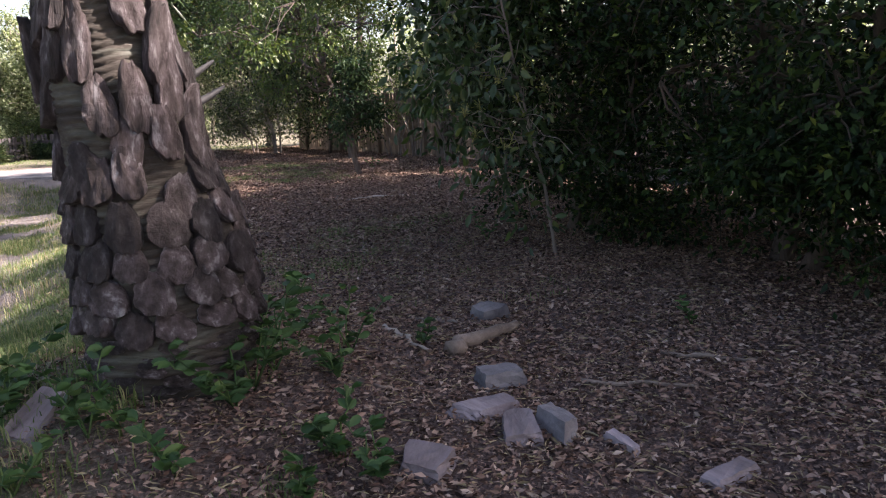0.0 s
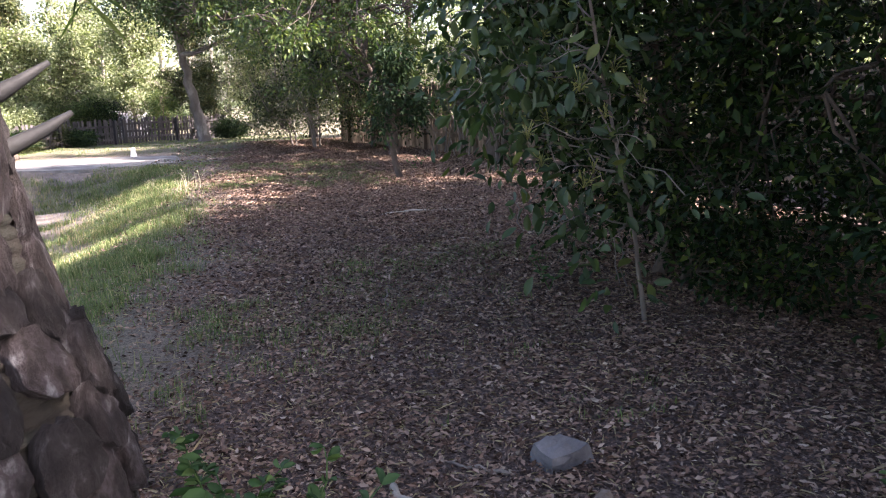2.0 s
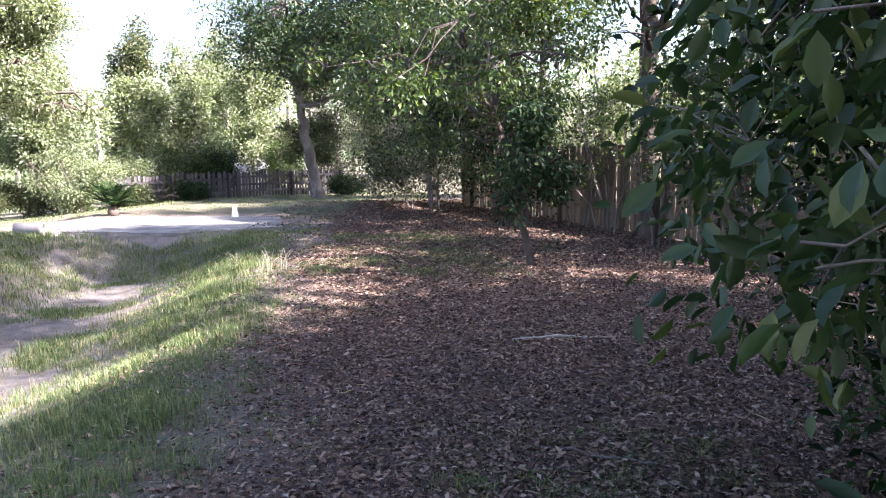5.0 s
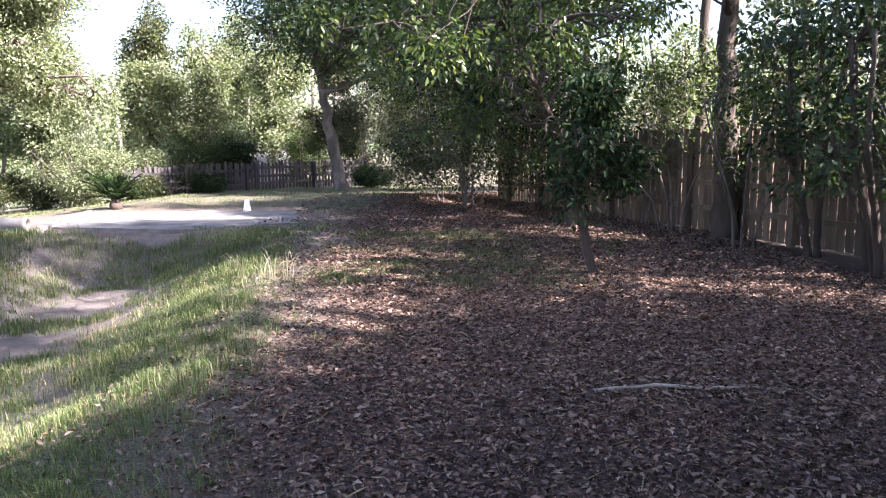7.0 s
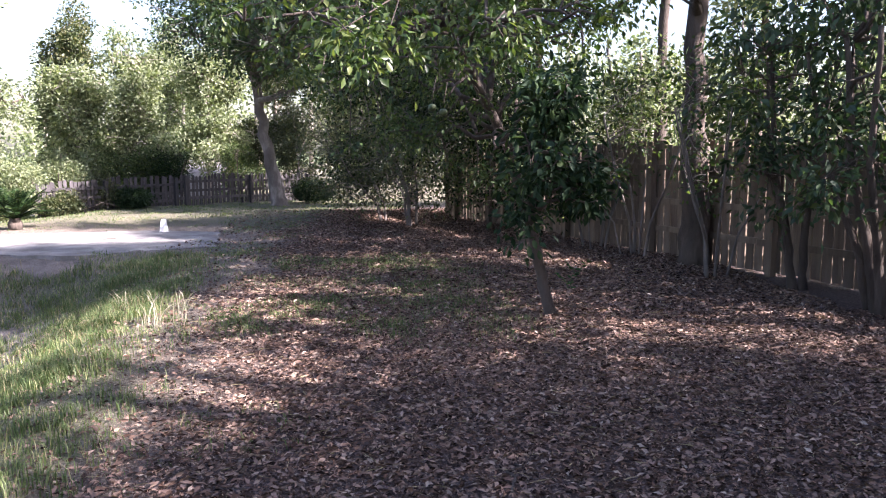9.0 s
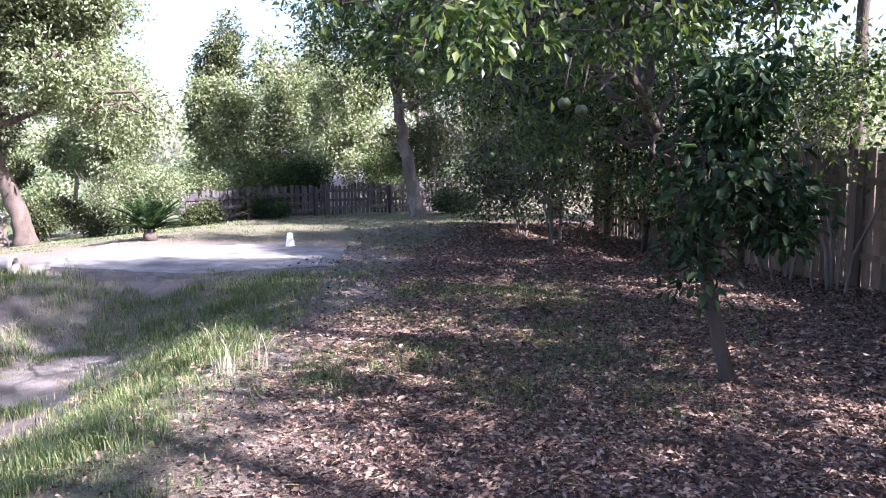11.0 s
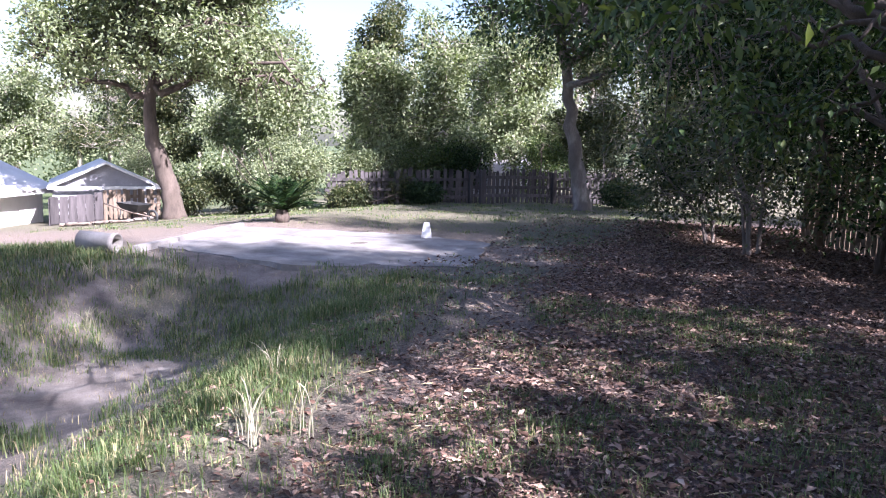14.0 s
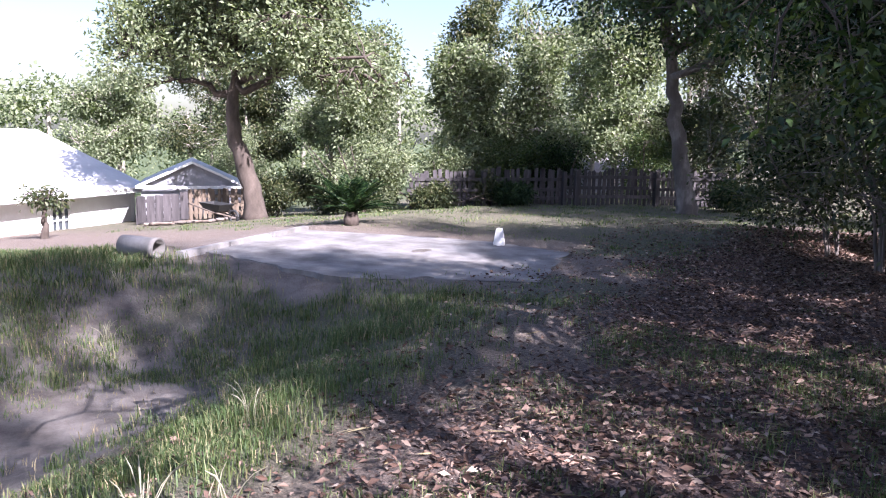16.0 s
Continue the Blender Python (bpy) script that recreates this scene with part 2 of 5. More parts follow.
def thing(name, label, category, group="", kind="", at=None):
    ob = new(name)
    if at is not None:
        ob.location = at
    ob.empty_display_size = 0.1
    return tagged(ob, label, category, group, kind)


def part(name, mesh, parent, label=""):
    ob = new(name, mesh)
    ob.parent = parent
    if parent is not None and parent.type == "EMPTY":
        ob.matrix_parent_inverse = Matrix.Translation(-parent.location)
    return tagged(ob, label)


def smooth01(v):
    v = np.clip(v, 0, 1)
    return v * v * (3 - 2 * v)


def value_noise(x, y, cell, seed):
    """Smooth noise on the plan, 0 to 1."""
    x, y = np.asarray(x, float) / cell, np.asarray(y, float) / cell
    i, j = np.floor(x), np.floor(y)
    u, w = smooth01(x - i), smooth01(y - j)

    def h(a, b):
        return np.mod(np.abs(np.sin(a * 127.1 + b * 311.7 + seed * 74.7) * 43758.5453), 1.0)

    return (h(i, j) * (1 - u) + h(i + 1, j) * u) * (1 - w) + (h(i, j + 1) * (1 - u) + h(i + 1, j + 1) * u) * w


def bank_edge(y):
    return np.interp(y, [-6, 3, 7, 9, 13, 15, 18, 22], [-1.8, -1.2, -0.55, -0.5, -0.85, -1.25, -1.6, -2.2])


def ground_z(x, y):
    x, y = np.asarray(x, float), np.asarray(y, float)
    dip = smooth01((bank_edge(y) - x) / 2.8) * 0.68 * (1 - smooth01((y - 18.6) / 2.6))
    ridge = 0.78 * smooth01((-4.9 - x) / 2.2) * smooth01((y - 10.5) / 4) * (1 - smooth01((y - 18.6) / 2.6))
    fall = 0.12 * np.maximum(0, -x - 7.6) * smooth01((y - 8) / 6) * (1 / (1 + np.maximum(0, -x - 7.6) / 40))
    far = 0.03 * np.maximum(0, y - 29) / (1 + np.maximum(0, y - 29) / 30)
    mound = 0.26 * np.exp(-((x + 0.3) ** 2 + (y - 3.6) ** 2) / 1.2)
    bumps = 0.05 * (value_noise(x, y, 1.1, 3) - 0.5) + 0.02 * (value_noise(x, y, 0.35, 5) - 0.5)
    return -dip + ridge - fall - far + mound + bumps


def on_ground(x, y, lift=0.0):
    return (x, y, float(ground_z(x, y)) + lift)


def litter_share(x, y):
    """Where dead leaves cover the ground: the shaded strip beside the fence."""
    e = bank_edge(y)
    n = 0.9 * (value_noise(x, y, 1.6, 11) - 0.5)
    return smooth01((x - e + 0.3 + n - 0.07 * np.clip(y - 15, 0, 8)) / 1.6) * (1 - smooth01((y - 30) / 5)) * (1 - smooth01((x - 16) / 6))


def grass_share(x, y):
    e = bank_edge(y)
    nb = value_noise(x, y, 0.8, 61)
    bank = np.exp(-((x - e + 0.9) / 0.85) ** 2) * (1 - smooth01((y - 20) / 2)) * (0.55 + 0.6 * nb)
    path = 0.5 * smooth01((value_noise(x, y, 1.3, 21) - 0.6) / 0.2) * smooth01((x - e) / 0.5) * (1 - smooth01((x - e - 2.6) / 1.0)) * (1 - 0.8 * smooth01((y - 9) / 2) * (1 - smooth01((y - 12) / 3)))
    rise = smooth01((-4.6 - x) / 1.2) * smooth01((y - 9) / 3) * smooth01((value_noise(x, y, 1.5, 31) - 0.25) / 0.3) * (1 - smooth01((y - 20.5) / 1))
    path = np.maximum(path, 0.6 * smooth01((value_noise(x, y, 1.8, 23) - 0.35) / 0.25) * smooth01((x - e + 0.9) / 0.6) * (1 - smooth01((x - e - 3.0) / 1.2)) * smooth01((y - 14) / 2))
    low = 0.55 * smooth01((value_noise(x, y, 0.9, 71) - 0.42) / 0.2) * smooth01((e - 1.3 - x) / 0.6) * smooth01((y - 6) / 3) * (1 - smooth01((y - 20) / 1.5))
    path = np.maximum(path, low)
    path = np.maximum(path, 0.95 * np.exp(-((x - 0.75) / 1.0) ** 2 - ((y - 7.2) / 1.0) ** 2) * smooth01(value_noise(x, y, 0.5, 24) * 1.6 - 0.2))
    lawn = np.maximum(0.45 * smooth01((y - 24) / 3), smooth01((np.abs(x + 2) - 14) / 5))
    near = smooth01((0.5 - x) / 0.8) * (1 - smooth01((y - 5.5) / 1.5)) * smooth01((y - 0.5) / 1) * smooth01((value_noise(x, y, 0.6, 26) - 0.35) / 0.3) * (0.45 + 0.55 * smooth01((-0.6 - x) / 0.5))
    return np.clip(np.maximum.reduce([bank, path, rise, lawn, near]), 0, 1)


def sand_share(x, y):
    """Bare pale sand: the low ground beside the bank, and round the pad."""
    e = bank_edge(y)
    n = 1.2 * (value_noise(x, y, 0.9, 51) - 0.5) + 0.6 * (value_noise(x, y, 0.3, 52) - 0.5)
    low = smooth01((e - 1.5 - x + n) / 0.8) * (1 - smooth01((-6.0 - x + n) / 1.2)) * (1 - smooth01((y - 19 + n) / 1.5)) * smooth01((y - 3) / 3)
    rim = np.exp(-(((x + 4.8) / 2.9) ** 4 + ((y - 22.3 + n) / 2.2) ** 4))
    return np.clip(np.maximum(low, rim), 0, 1)


# ---- ground ----
def spaced(lo, hi, step, far):
    fine = np.arange(lo, hi, step)
    out = step * 1.25 ** np.arange(1, 60)
    out = np.cumsum(out)
    out = out[out < far]
    return np.concatenate([(lo - out)[::-1], fine, hi + out])


gx, gy = spaced(-9, 8, 0.12, 900), spaced(-3, 36, 0.14, 900)
X, Y = np.meshgrid(gx, gy)
Z = ground_z(X, Y)
nx, ny = len(gx), len(gy)
idx = np.arange(nx * ny).reshape(ny, nx)
q = np.stack([idx[:-1, :-1], idx[:-1, 1:], idx[1:, 1:], idx[1:, :-1]], -1).reshape(-1, 4)
tri = np.concatenate([q[:, [0, 1, 2]], q[:, [0, 2, 3]]])
GROUND, nt, b = nodes_of("sandy_earth", 0.95)
attr_s = nt.nodes.new("ShaderNodeAttribute")
attr_s.attribute_name = "sand"
attr_l = nt.nodes.new("ShaderNodeAttribute")
attr_l.attribute_name = "litter"
attr_g = nt.nodes.new("ShaderNodeAttribute")
attr_g.attribute_name = "grass"
fine = noise_node(nt, 45, 8, 0.75)
mid = noise_node(nt, 3.0, 6, 0.65)
sand = ramp(nt, mid, [(0.3, (0.08, 0.066, 0.055)), (0.5, (0.15, 0.13, 0.115)), (0.75, (0.25, 0.225, 0.2))])
soil = ramp(nt, fine, [(0.35, (0.025, 0.016, 0.014)), (0.5, (0.09, 0.06, 0.052)), (0.68, (0.22, 0.165, 0.145))])
turf = ramp(nt, fine, [(0.3, (0.03, 0.05, 0.018)), (0.55, (0.065, 0.09, 0.03)), (0.75, (0.15, 0.15, 0.075))])
earth = ramp(nt, fine, [(0.33, (0.055, 0.04, 0.032)), (0.5, (0.16, 0.124, 0.1)), (0.7, (0.3, 0.245, 0.205))])
col = mixed(nt, attr_g.outputs["Fac"], earth, turf)
col = mixed(nt, attr_s.outputs["Fac"], col, sand)
col = mixed(nt, attr_l.outputs["Fac"], col, soil)
col = mixed(nt, 0.4, col, ramp(nt, fine, [(0.3, (0.3, 0.3, 0.3)), (0.7, (0.7, 0.7, 0.7))]), "OVERLAY")
nt.links.new(col, b.inputs["Base Color"])
bumped(nt, b, fine, 0.9, 0.04)
me = tri_mesh("ground", np.stack([X, Y, Z], -1).reshape(-1, 3), tri, GROUND)
for nm, share in (("litter", litter_share), ("grass", grass_share), ("sand", sand_share)):
    a = me.attributes.new(nm, "FLOAT", "POINT")
    a.data.foreach_set("value", share(X, Y).ravel().astype(np.float32))
me.polygons.foreach_set("use_smooth", [True] * len(me.polygons))
tagged(new("ground", me), "sandy yard ground with dead leaves and worn grass", "ground", kind="structure")


# ---- trees and shrubs ----
def in_blobs(blobs, n, rng, hollow=0.0):
    """Random points in ellipsoids (x, y, z, rx, ry, rz), the larger ones fuller."""
    blobs = np.array(blobs, float)
    w = blobs[:, 3] * blobs[:, 4] * blobs[:, 5]
    k = rng.choice(len(blobs), n, p=w / w.sum())
    d = unit(rng.normal(size=(n, 3)))
    r = (hollow ** 3 + (1 - hollow ** 3) * rng.uniform(size=n)) ** (1 / 3)
    return blobs[k, :3] + d * r[:, None] * blobs[k, 3:]


def lumpy(centre, radii, n, seed, size=0.45):
    """Smaller ellipsoids over the shell of a large one, for an uneven crown."""
    rng = np.random.default_rng(seed)
    c, r = np.array(centre, float), np.array(radii, float)
    d = unit(rng.normal(size=(n, 3)) + (0, 0, 0.15))
    s = size * rng.uniform(0.6, 1.15, n)
    return [(*(c + d[i] * r * 0.72), *(r * s[i])) for i in range(n)] + [(*c, *(r * 0.55))]


def curve_between(a, b, n, sag, rng, wander=0.05):
    a, b = np.asarray(a, float), np.asarray(b, float)
    t = np.linspace(0, 1, n)[:, None]
    p = a + (b - a) * t
    p[:, 2] += (np.sin(t[:, 0] * np.pi) * sag) * np.linalg.norm(b - a)
    p[1:-1] += rng.normal(scale=wander * np.linalg.norm(b - a), size=(n - 2, 3))
    return p


def plant(name, label, category, base, trunk, radius, blobs, limbs, clumps, per_clump, clump_size, leaf, leaf_mat, bark=None, seed=1, fine=False, group="", droop=0.2, hollow=0.3, twigs=True, stems=1, near=False):
    """A tree or shrub: tapered trunk, limbs that reach into the crown, twigs to leaf clumps."""
    rng = np.random.default_rng(seed)
    bark = bark or BARK
    base = np.array(on_ground(base[0], base[1], -0.08) if len(base) == 2 else base, float)
    root = thing(name, label, category, group, at=tuple(base))
    tb = Buf()
    top = None
    for s in range(stems):
        off = np.array([0, 0, 0]) if stems == 1 else np.append(rng.normal(scale=0.18, size=2), 0)
        pts = np.array([base + off * 0.6] + [base + off + np.array(p) + off * 1.5 * i for i, p in enumerate(trunk)])
        fineline = np.array([np.interp(np.linspace(0, len(pts) - 1, 4 * len(pts)), np.arange(len(pts)), pts[:, i]) for i in range(3)]).T
        fineline[2:] += rng.normal(scale=radius * 0.12, size=fineline[2:].shape)
        r = radius * (1 if stems == 1 else rng.uniform(0.5, 1)) * np.interp(np.linspace(0, 1, len(fineline)), [0, 0.06, 0.15, 1], [1.45, 1.1, 1, 0.45])
        tb.tube(fineline, r, 10 if radius > 0.12 else 7, wobble=0.1, rng=rng)
        top = fineline if top is None else np.concatenate([top, fineline])
    part("trunk", tb.mesh("trunk", bark), root)
    cl = in_blobs(blobs, clumps, rng, hollow)
    ends = in_blobs(blobs, limbs, rng, 0.2)
    lb = Buf()
    limb_pts = []
    upper = top[len(top) // 3:]
    for e in ends:
        s = upper[np.argmin(np.linalg.norm(upper - e, axis=1) + 0.6 * np.maximum(0, upper[:, 2] - e[2]))]
        c = curve_between(s, e, 7, 0.08, rng, 0.04)
        if near:
            one = Buf()
            one.tube(c, np.linspace(radius * 0.42, radius * 0.1, 7), 6)
            part("limb", one.mesh("limb", bark), root)
        else:
            lb.tube(c, np.linspace(radius * 0.42, radius * 0.1, 7), 5)
        limb_pts.append(c[1:])
    limb_pts = np.concatenate(limb_pts)
    if twigs:
        for e in cl:
            s = limb_pts[np.argmin(np.linalg.norm(limb_pts - e, axis=1))]
            c = curve_between(s, e, 4, 0.05, rng, 0.06)
            lb.tube(c, np.linspace(min(radius * 0.16, 0.025), 0.004, 4), 4, cap=False)
    tagged(part("branchwork", lb.mesh("branchwork", bark), root), kind="stuff")
    n = clumps * per_clump
    centre = np.repeat(cl, per_clump, 0)
    off = rng.normal(size=(n, 3)) * clump_size * np.array([1, 1, 0.75])
    at = centre + off
    along = unit(off) + rng.normal(scale=0.6, size=(n, 3)) + np.array([0, 0, -droop])
    gz = ground_z(at[:, 0], at[:, 1])
    keep = at[:, 2] > gz + 0.06
    at, along = at[keep], along[keep]
    size = leaf * rng.uniform(0.6, 1.25, len(at))
    part("foliage", leaf_mesh("foliage", at, along, size, size * 0.48, leaf_mat, rng, fine), root)
    return root


# ---- the old palm ----
PALM = (-0.25, 3.62)


def boot_mesh(seed, rows=9, cols=9):
    """A cut leaf base: a bulging shield, rounded below, with a ragged flat cut at the top."""
    rng = np.random.default_rng(seed)
    v = []
    skew = rng.uniform(-0.08, 0.08)
    cut = rng.uniform(-0.05, 0.05, cols) + np.linspace(-1, 1, cols) * rng.uniform(-0.1, 0.1) - 0.16 * np.abs(np.linspace(-1, 1, cols)) ** 4
    for i in range(rows):
        t = i / (rows - 1)
        w = np.interp(t, [0, 0.12, 0.35, 0.75, 1], [0.45, 0.5, 0.5, 0.45, 0.36])
        for j in range(cols):
            u = j / (cols - 1) * 2 - 1
            out = (0.78 - 0.4 * t + 0.06 * math.sin(t * 3.0)) * (1 - 0.22 * u ** 4) + 0.05 * math.sin(u * 7 + seed) * (1 - t) + rng.normal(scale=0.03)
            v.append((u * w + skew * t + rng.normal(scale=0.014), out, t * (1 + cut[j] * t) - 0.9 * cut[-1 - j] * (1 - t) ** 3))
    n = rows * cols
    v += [(x * 0.9, y - (0.34 if i // cols == rows - 1 else 0.45), z - 0.04) for i, (x, y, z) in enumerate(v)]
    f = [[i * cols + j, i * cols + j + 1, (i + 1) * cols + j + 1, (i + 1) * cols + j] for i in range(rows - 1) for j in range(cols - 1)]
    f += [[n + a for a in q[::-1]] for q in f]
    edge = list(range(cols)) + [i * cols + cols - 1 for i in range(1, rows)] + [(rows - 1) * cols + j for j in range(cols - 2, -1, -1)] + [i * cols for i in range(rows - 2, 0, -1)]
    f += [[edge[i], n + edge[i], n + edge[(i + 1) % len(edge)], edge[(i + 1) % len(edge)]] for i in range(len(edge))]
    b = Buf()
    b.add(v, f)
    me = b.mesh("leaf_base", BOOT)
    me.set_sharp_from_angle(angle=radians(40))
    return me


def palm():
    rng = np.random.default_rng(5)
    base = np.array(on_ground(*PALM, -0.05))
    root = thing("palm_tree", "thick old palm trunk with rows of cut leaf bases", "palm tree", at=tuple(base))
    hs = np.arange(0, 5.2, 0.011)

    def radius(h):
        return np.interp(h, [0, 0.12, 0.25, 0.36, 0.55, 0.97, 1.45, 3, 5.2], [0.33, 0.35, 0.37, 0.37, 0.355, 0.285, 0.24, 0.24, 0.28])

    def axis(h):
        return np.interp(h, [0, 0.5, 1.4, 5.2], [0, 0.01, -0.13, -0.35])

    # the core: thin wavy rings of old leaf scars
    k = 72
    ang = np.arange(k) * 2 * np.pi / k
    rings = []
    for i, h in enumerate(hs):
        wave = 0.012 * np.sin(3 * ang + 1.3) + 0.008 * np.sin(7 * ang + 0.4)
        r = radius(h) + 0.022 * np.abs(np.sin((h + wave) * 95)) ** 0.7 + rng.normal(scale=0.002, size=k) + 0.008 * np.sin(5 * ang + h * 6)
        rings.append(np.stack([base[0] + axis(h) + r * np.cos(ang), base[1] + r * np.sin(ang), np.full(k, base[2] + h)], -1))
    b = Buf()
    b.add(np.concatenate(rings), [[i * k + j, i * k + (j + 1) % k, (i + 1) * k + (j + 1) % k, (i + 1) * k + j] for i in range(len(hs) - 1) for j in range(k)])
    part("trunk", b.mesh("trunk", FIBRE), root, "ringed grey-green fibrous palm trunk")
    shapes = [boot_mesh(40 + q) for q in range(8)]
    h, turn = 0.05, 0.0
    while h < 4.9:
        pitch = float(np.interp(h, [0, 0.24, 0.3, 0.8, 1.3, 2.2, 2.6], [0.055, 0.07, 0.125, 0.155, 0.2, 0.28, 0.4]))
        per = int(np.interp(h, [0, 0.25, 0.3, 0.9, 1.6, 2.4, 3], [20, 18, 15, 13, 11, 9, 7]))
        low = h < 0.27
        for q in range(per):
            a = turn + (q + rng.normal(scale=0.07)) * 2 * math.pi / per
            if rng.uniform() < (0.3 if low else np.interp(h, [0.3, 0.7, 1.1, 2], [0.02, 0.06, 0.15, 0.2])):
                continue
            hh = h + rng.normal(scale=0.015 if h < 0.7 else 0.035)
            wide = 2 * math.pi * radius(hh) / per * rng.uniform(0.92, 1.12) * float(np.interp(hh, [0.3, 0.9, 1.8], [1.02, 0.95, 0.9]))
            tall = pitch * rng.uniform(0.95, 1.25) * float(np.interp(hh, [0.2, 0.4, 0.9, 1.4], [0.85, 1.1, 1.1, 1.35]))
            deep = rng.uniform(0.05, 0.07) if low else rng.uniform(0.085, 0.115)
            r = radius(hh) - 0.012
            ob = part("leaf_base", shapes[int(rng.integers(8))], root)
            tilt = np.interp(hh, [0.1, 0.6, 1.5, 3], [-3, -2, -2, -6]) + rng.normal(scale=5)
            m = Matrix.Translation((base[0] + axis(hh) + r * math.cos(a), base[1] + r * math.sin(a), base[2] + hh)) @ Matrix.Rotation(a - math.pi / 2, 4, "Z") @ Matrix.Rotation(radians(-tilt), 4, "X") @ Matrix.Rotation(radians(rng.normal(scale=6)), 4, "Y") @ Matrix.Diagonal((wide, deep, tall, 1))
            ob.matrix_parent_inverse = Matrix()
            ob.matrix_basis = Matrix.Translation(-base) @ m
        h += pitch
        turn += math.pi / per + 0.03
    # dark cut stalks that stand off the trunk
    for a, h, ln, up in ((0.42, 1.38, 0.24, 0.1), (0.4, 1.27, 0.25, 0.09), (2.9, 1.9, 0.2, 0.1)):
        s = base + np.array([axis(h) + radius(h) * math.cos(a) * 0.9, radius(h) * math.sin(a) * 0.9, h])
        e = s + np.array([math.cos(a) * ln, math.sin(a) * ln, up])
        bb = Buf()
        bb.tube(curve_between(s, e, 5, -0.1, rng, 0.02), [0.034, 0.028, 0.022, 0.016, 0.007], 7, wobble=0.12, rng=rng)
        part("stalk", bb.mesh("stalk", DARK), root, "dark cut frond stalk")
    g = 2.39996
    # drooping crown
    top = base + np.array([-0.34, 0, 5.0])
    hanging = {0: (1.45, 0.08, 3.3), 1: (1.68, 0.15, 3.35), 2: (2.3, 0.1, 3.4), 3: (-1.9, 0.1, 3.4)}   # turn, lift, length
    for i in range(38):
        a, lift, ln = hanging.get(i, (i * g, rng.uniform(0.5, 1.05), rng.uniform(2.9, 3.6)))
        t = np.linspace(0, 1, 14)
        reach = ln * (0.9 - 0.25 * (1 - lift) * t) * t
        z = ln * (0.75 * lift * t - (0.55 + 0.5 * (1 - lift)) * t ** 2.2)
        p = top + np.stack([np.cos(a) * reach, np.sin(a) * reach, z], -1)
        bb = Buf()
        bb.tube(p, np.linspace(0.035, 0.006, 14), 5)
        frond = part("frond", bb.mesh("frond", LEAF_MID), root, "long arching green palm frond")
        n = 120
        tt = np.repeat(np.linspace(0.15, 1, n // 2), 2)
        at = np.stack([np.interp(tt, t, p[:, c]) for c in range(3)], -1)
        d = unit(np.stack([np.interp(tt, t, np.gradient(p[:, c])) for c in range(3)], -1))
        sd = unit(np.cross(d, (0, 0, 1)))
        sg = np.tile([1, -1], n // 2)[:, None]
        along = d * 0.7 + sd * sg * 0.8 + np.array([0, 0, -0.35]) + rng.normal(scale=0.1, size=(n, 3))
        part("leaf_blade", leaf_mesh("leaf_blade", at, along, 0.42 * np.sin(np.pi * (0.15 + 0.8 * (1 - tt))) + 0.1, 0.03, LEAF_MID, rng), frond)
    return root


palm()

# ---- shrubs and trees beside the walk ----
SHRUB = "shrubs beside the walk"
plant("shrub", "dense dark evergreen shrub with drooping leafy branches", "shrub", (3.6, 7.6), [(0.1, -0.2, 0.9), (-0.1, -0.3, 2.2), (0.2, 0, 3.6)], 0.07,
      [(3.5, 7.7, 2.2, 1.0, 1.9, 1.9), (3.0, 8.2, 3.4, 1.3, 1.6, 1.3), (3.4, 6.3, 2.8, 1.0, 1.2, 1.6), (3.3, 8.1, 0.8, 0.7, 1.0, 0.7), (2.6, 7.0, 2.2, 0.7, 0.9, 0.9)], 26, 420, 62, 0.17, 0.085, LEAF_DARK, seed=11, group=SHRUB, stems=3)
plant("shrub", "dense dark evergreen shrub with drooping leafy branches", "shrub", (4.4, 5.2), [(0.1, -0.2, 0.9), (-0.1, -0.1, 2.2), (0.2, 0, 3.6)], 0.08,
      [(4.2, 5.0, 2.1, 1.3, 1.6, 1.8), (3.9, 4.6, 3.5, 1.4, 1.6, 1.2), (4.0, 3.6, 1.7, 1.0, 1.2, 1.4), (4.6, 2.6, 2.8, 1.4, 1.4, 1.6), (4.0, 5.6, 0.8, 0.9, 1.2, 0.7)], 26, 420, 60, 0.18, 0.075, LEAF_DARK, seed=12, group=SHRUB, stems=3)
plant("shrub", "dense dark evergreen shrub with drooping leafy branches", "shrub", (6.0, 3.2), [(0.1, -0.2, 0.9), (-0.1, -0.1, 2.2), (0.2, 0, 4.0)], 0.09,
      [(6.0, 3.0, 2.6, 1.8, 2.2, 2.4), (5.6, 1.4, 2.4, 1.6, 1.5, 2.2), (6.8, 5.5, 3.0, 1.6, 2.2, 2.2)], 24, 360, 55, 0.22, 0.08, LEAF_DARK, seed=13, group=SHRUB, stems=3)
# Added filler behind the hedge: blocks the light that came through from behind.
plant("shrub", "dark shrub mass added behind the walk to close off light", "shrub", (6.6, 8.5), [(0.1, -0.2, 0.9), (-0.1, -0.1, 2.2), (0.2, 0, 3.6)], 0.08,
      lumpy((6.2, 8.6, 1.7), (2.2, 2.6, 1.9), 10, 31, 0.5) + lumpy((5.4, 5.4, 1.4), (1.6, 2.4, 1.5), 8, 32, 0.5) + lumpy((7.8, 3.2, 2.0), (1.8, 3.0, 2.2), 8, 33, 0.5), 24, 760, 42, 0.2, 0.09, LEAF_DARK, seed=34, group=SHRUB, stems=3)
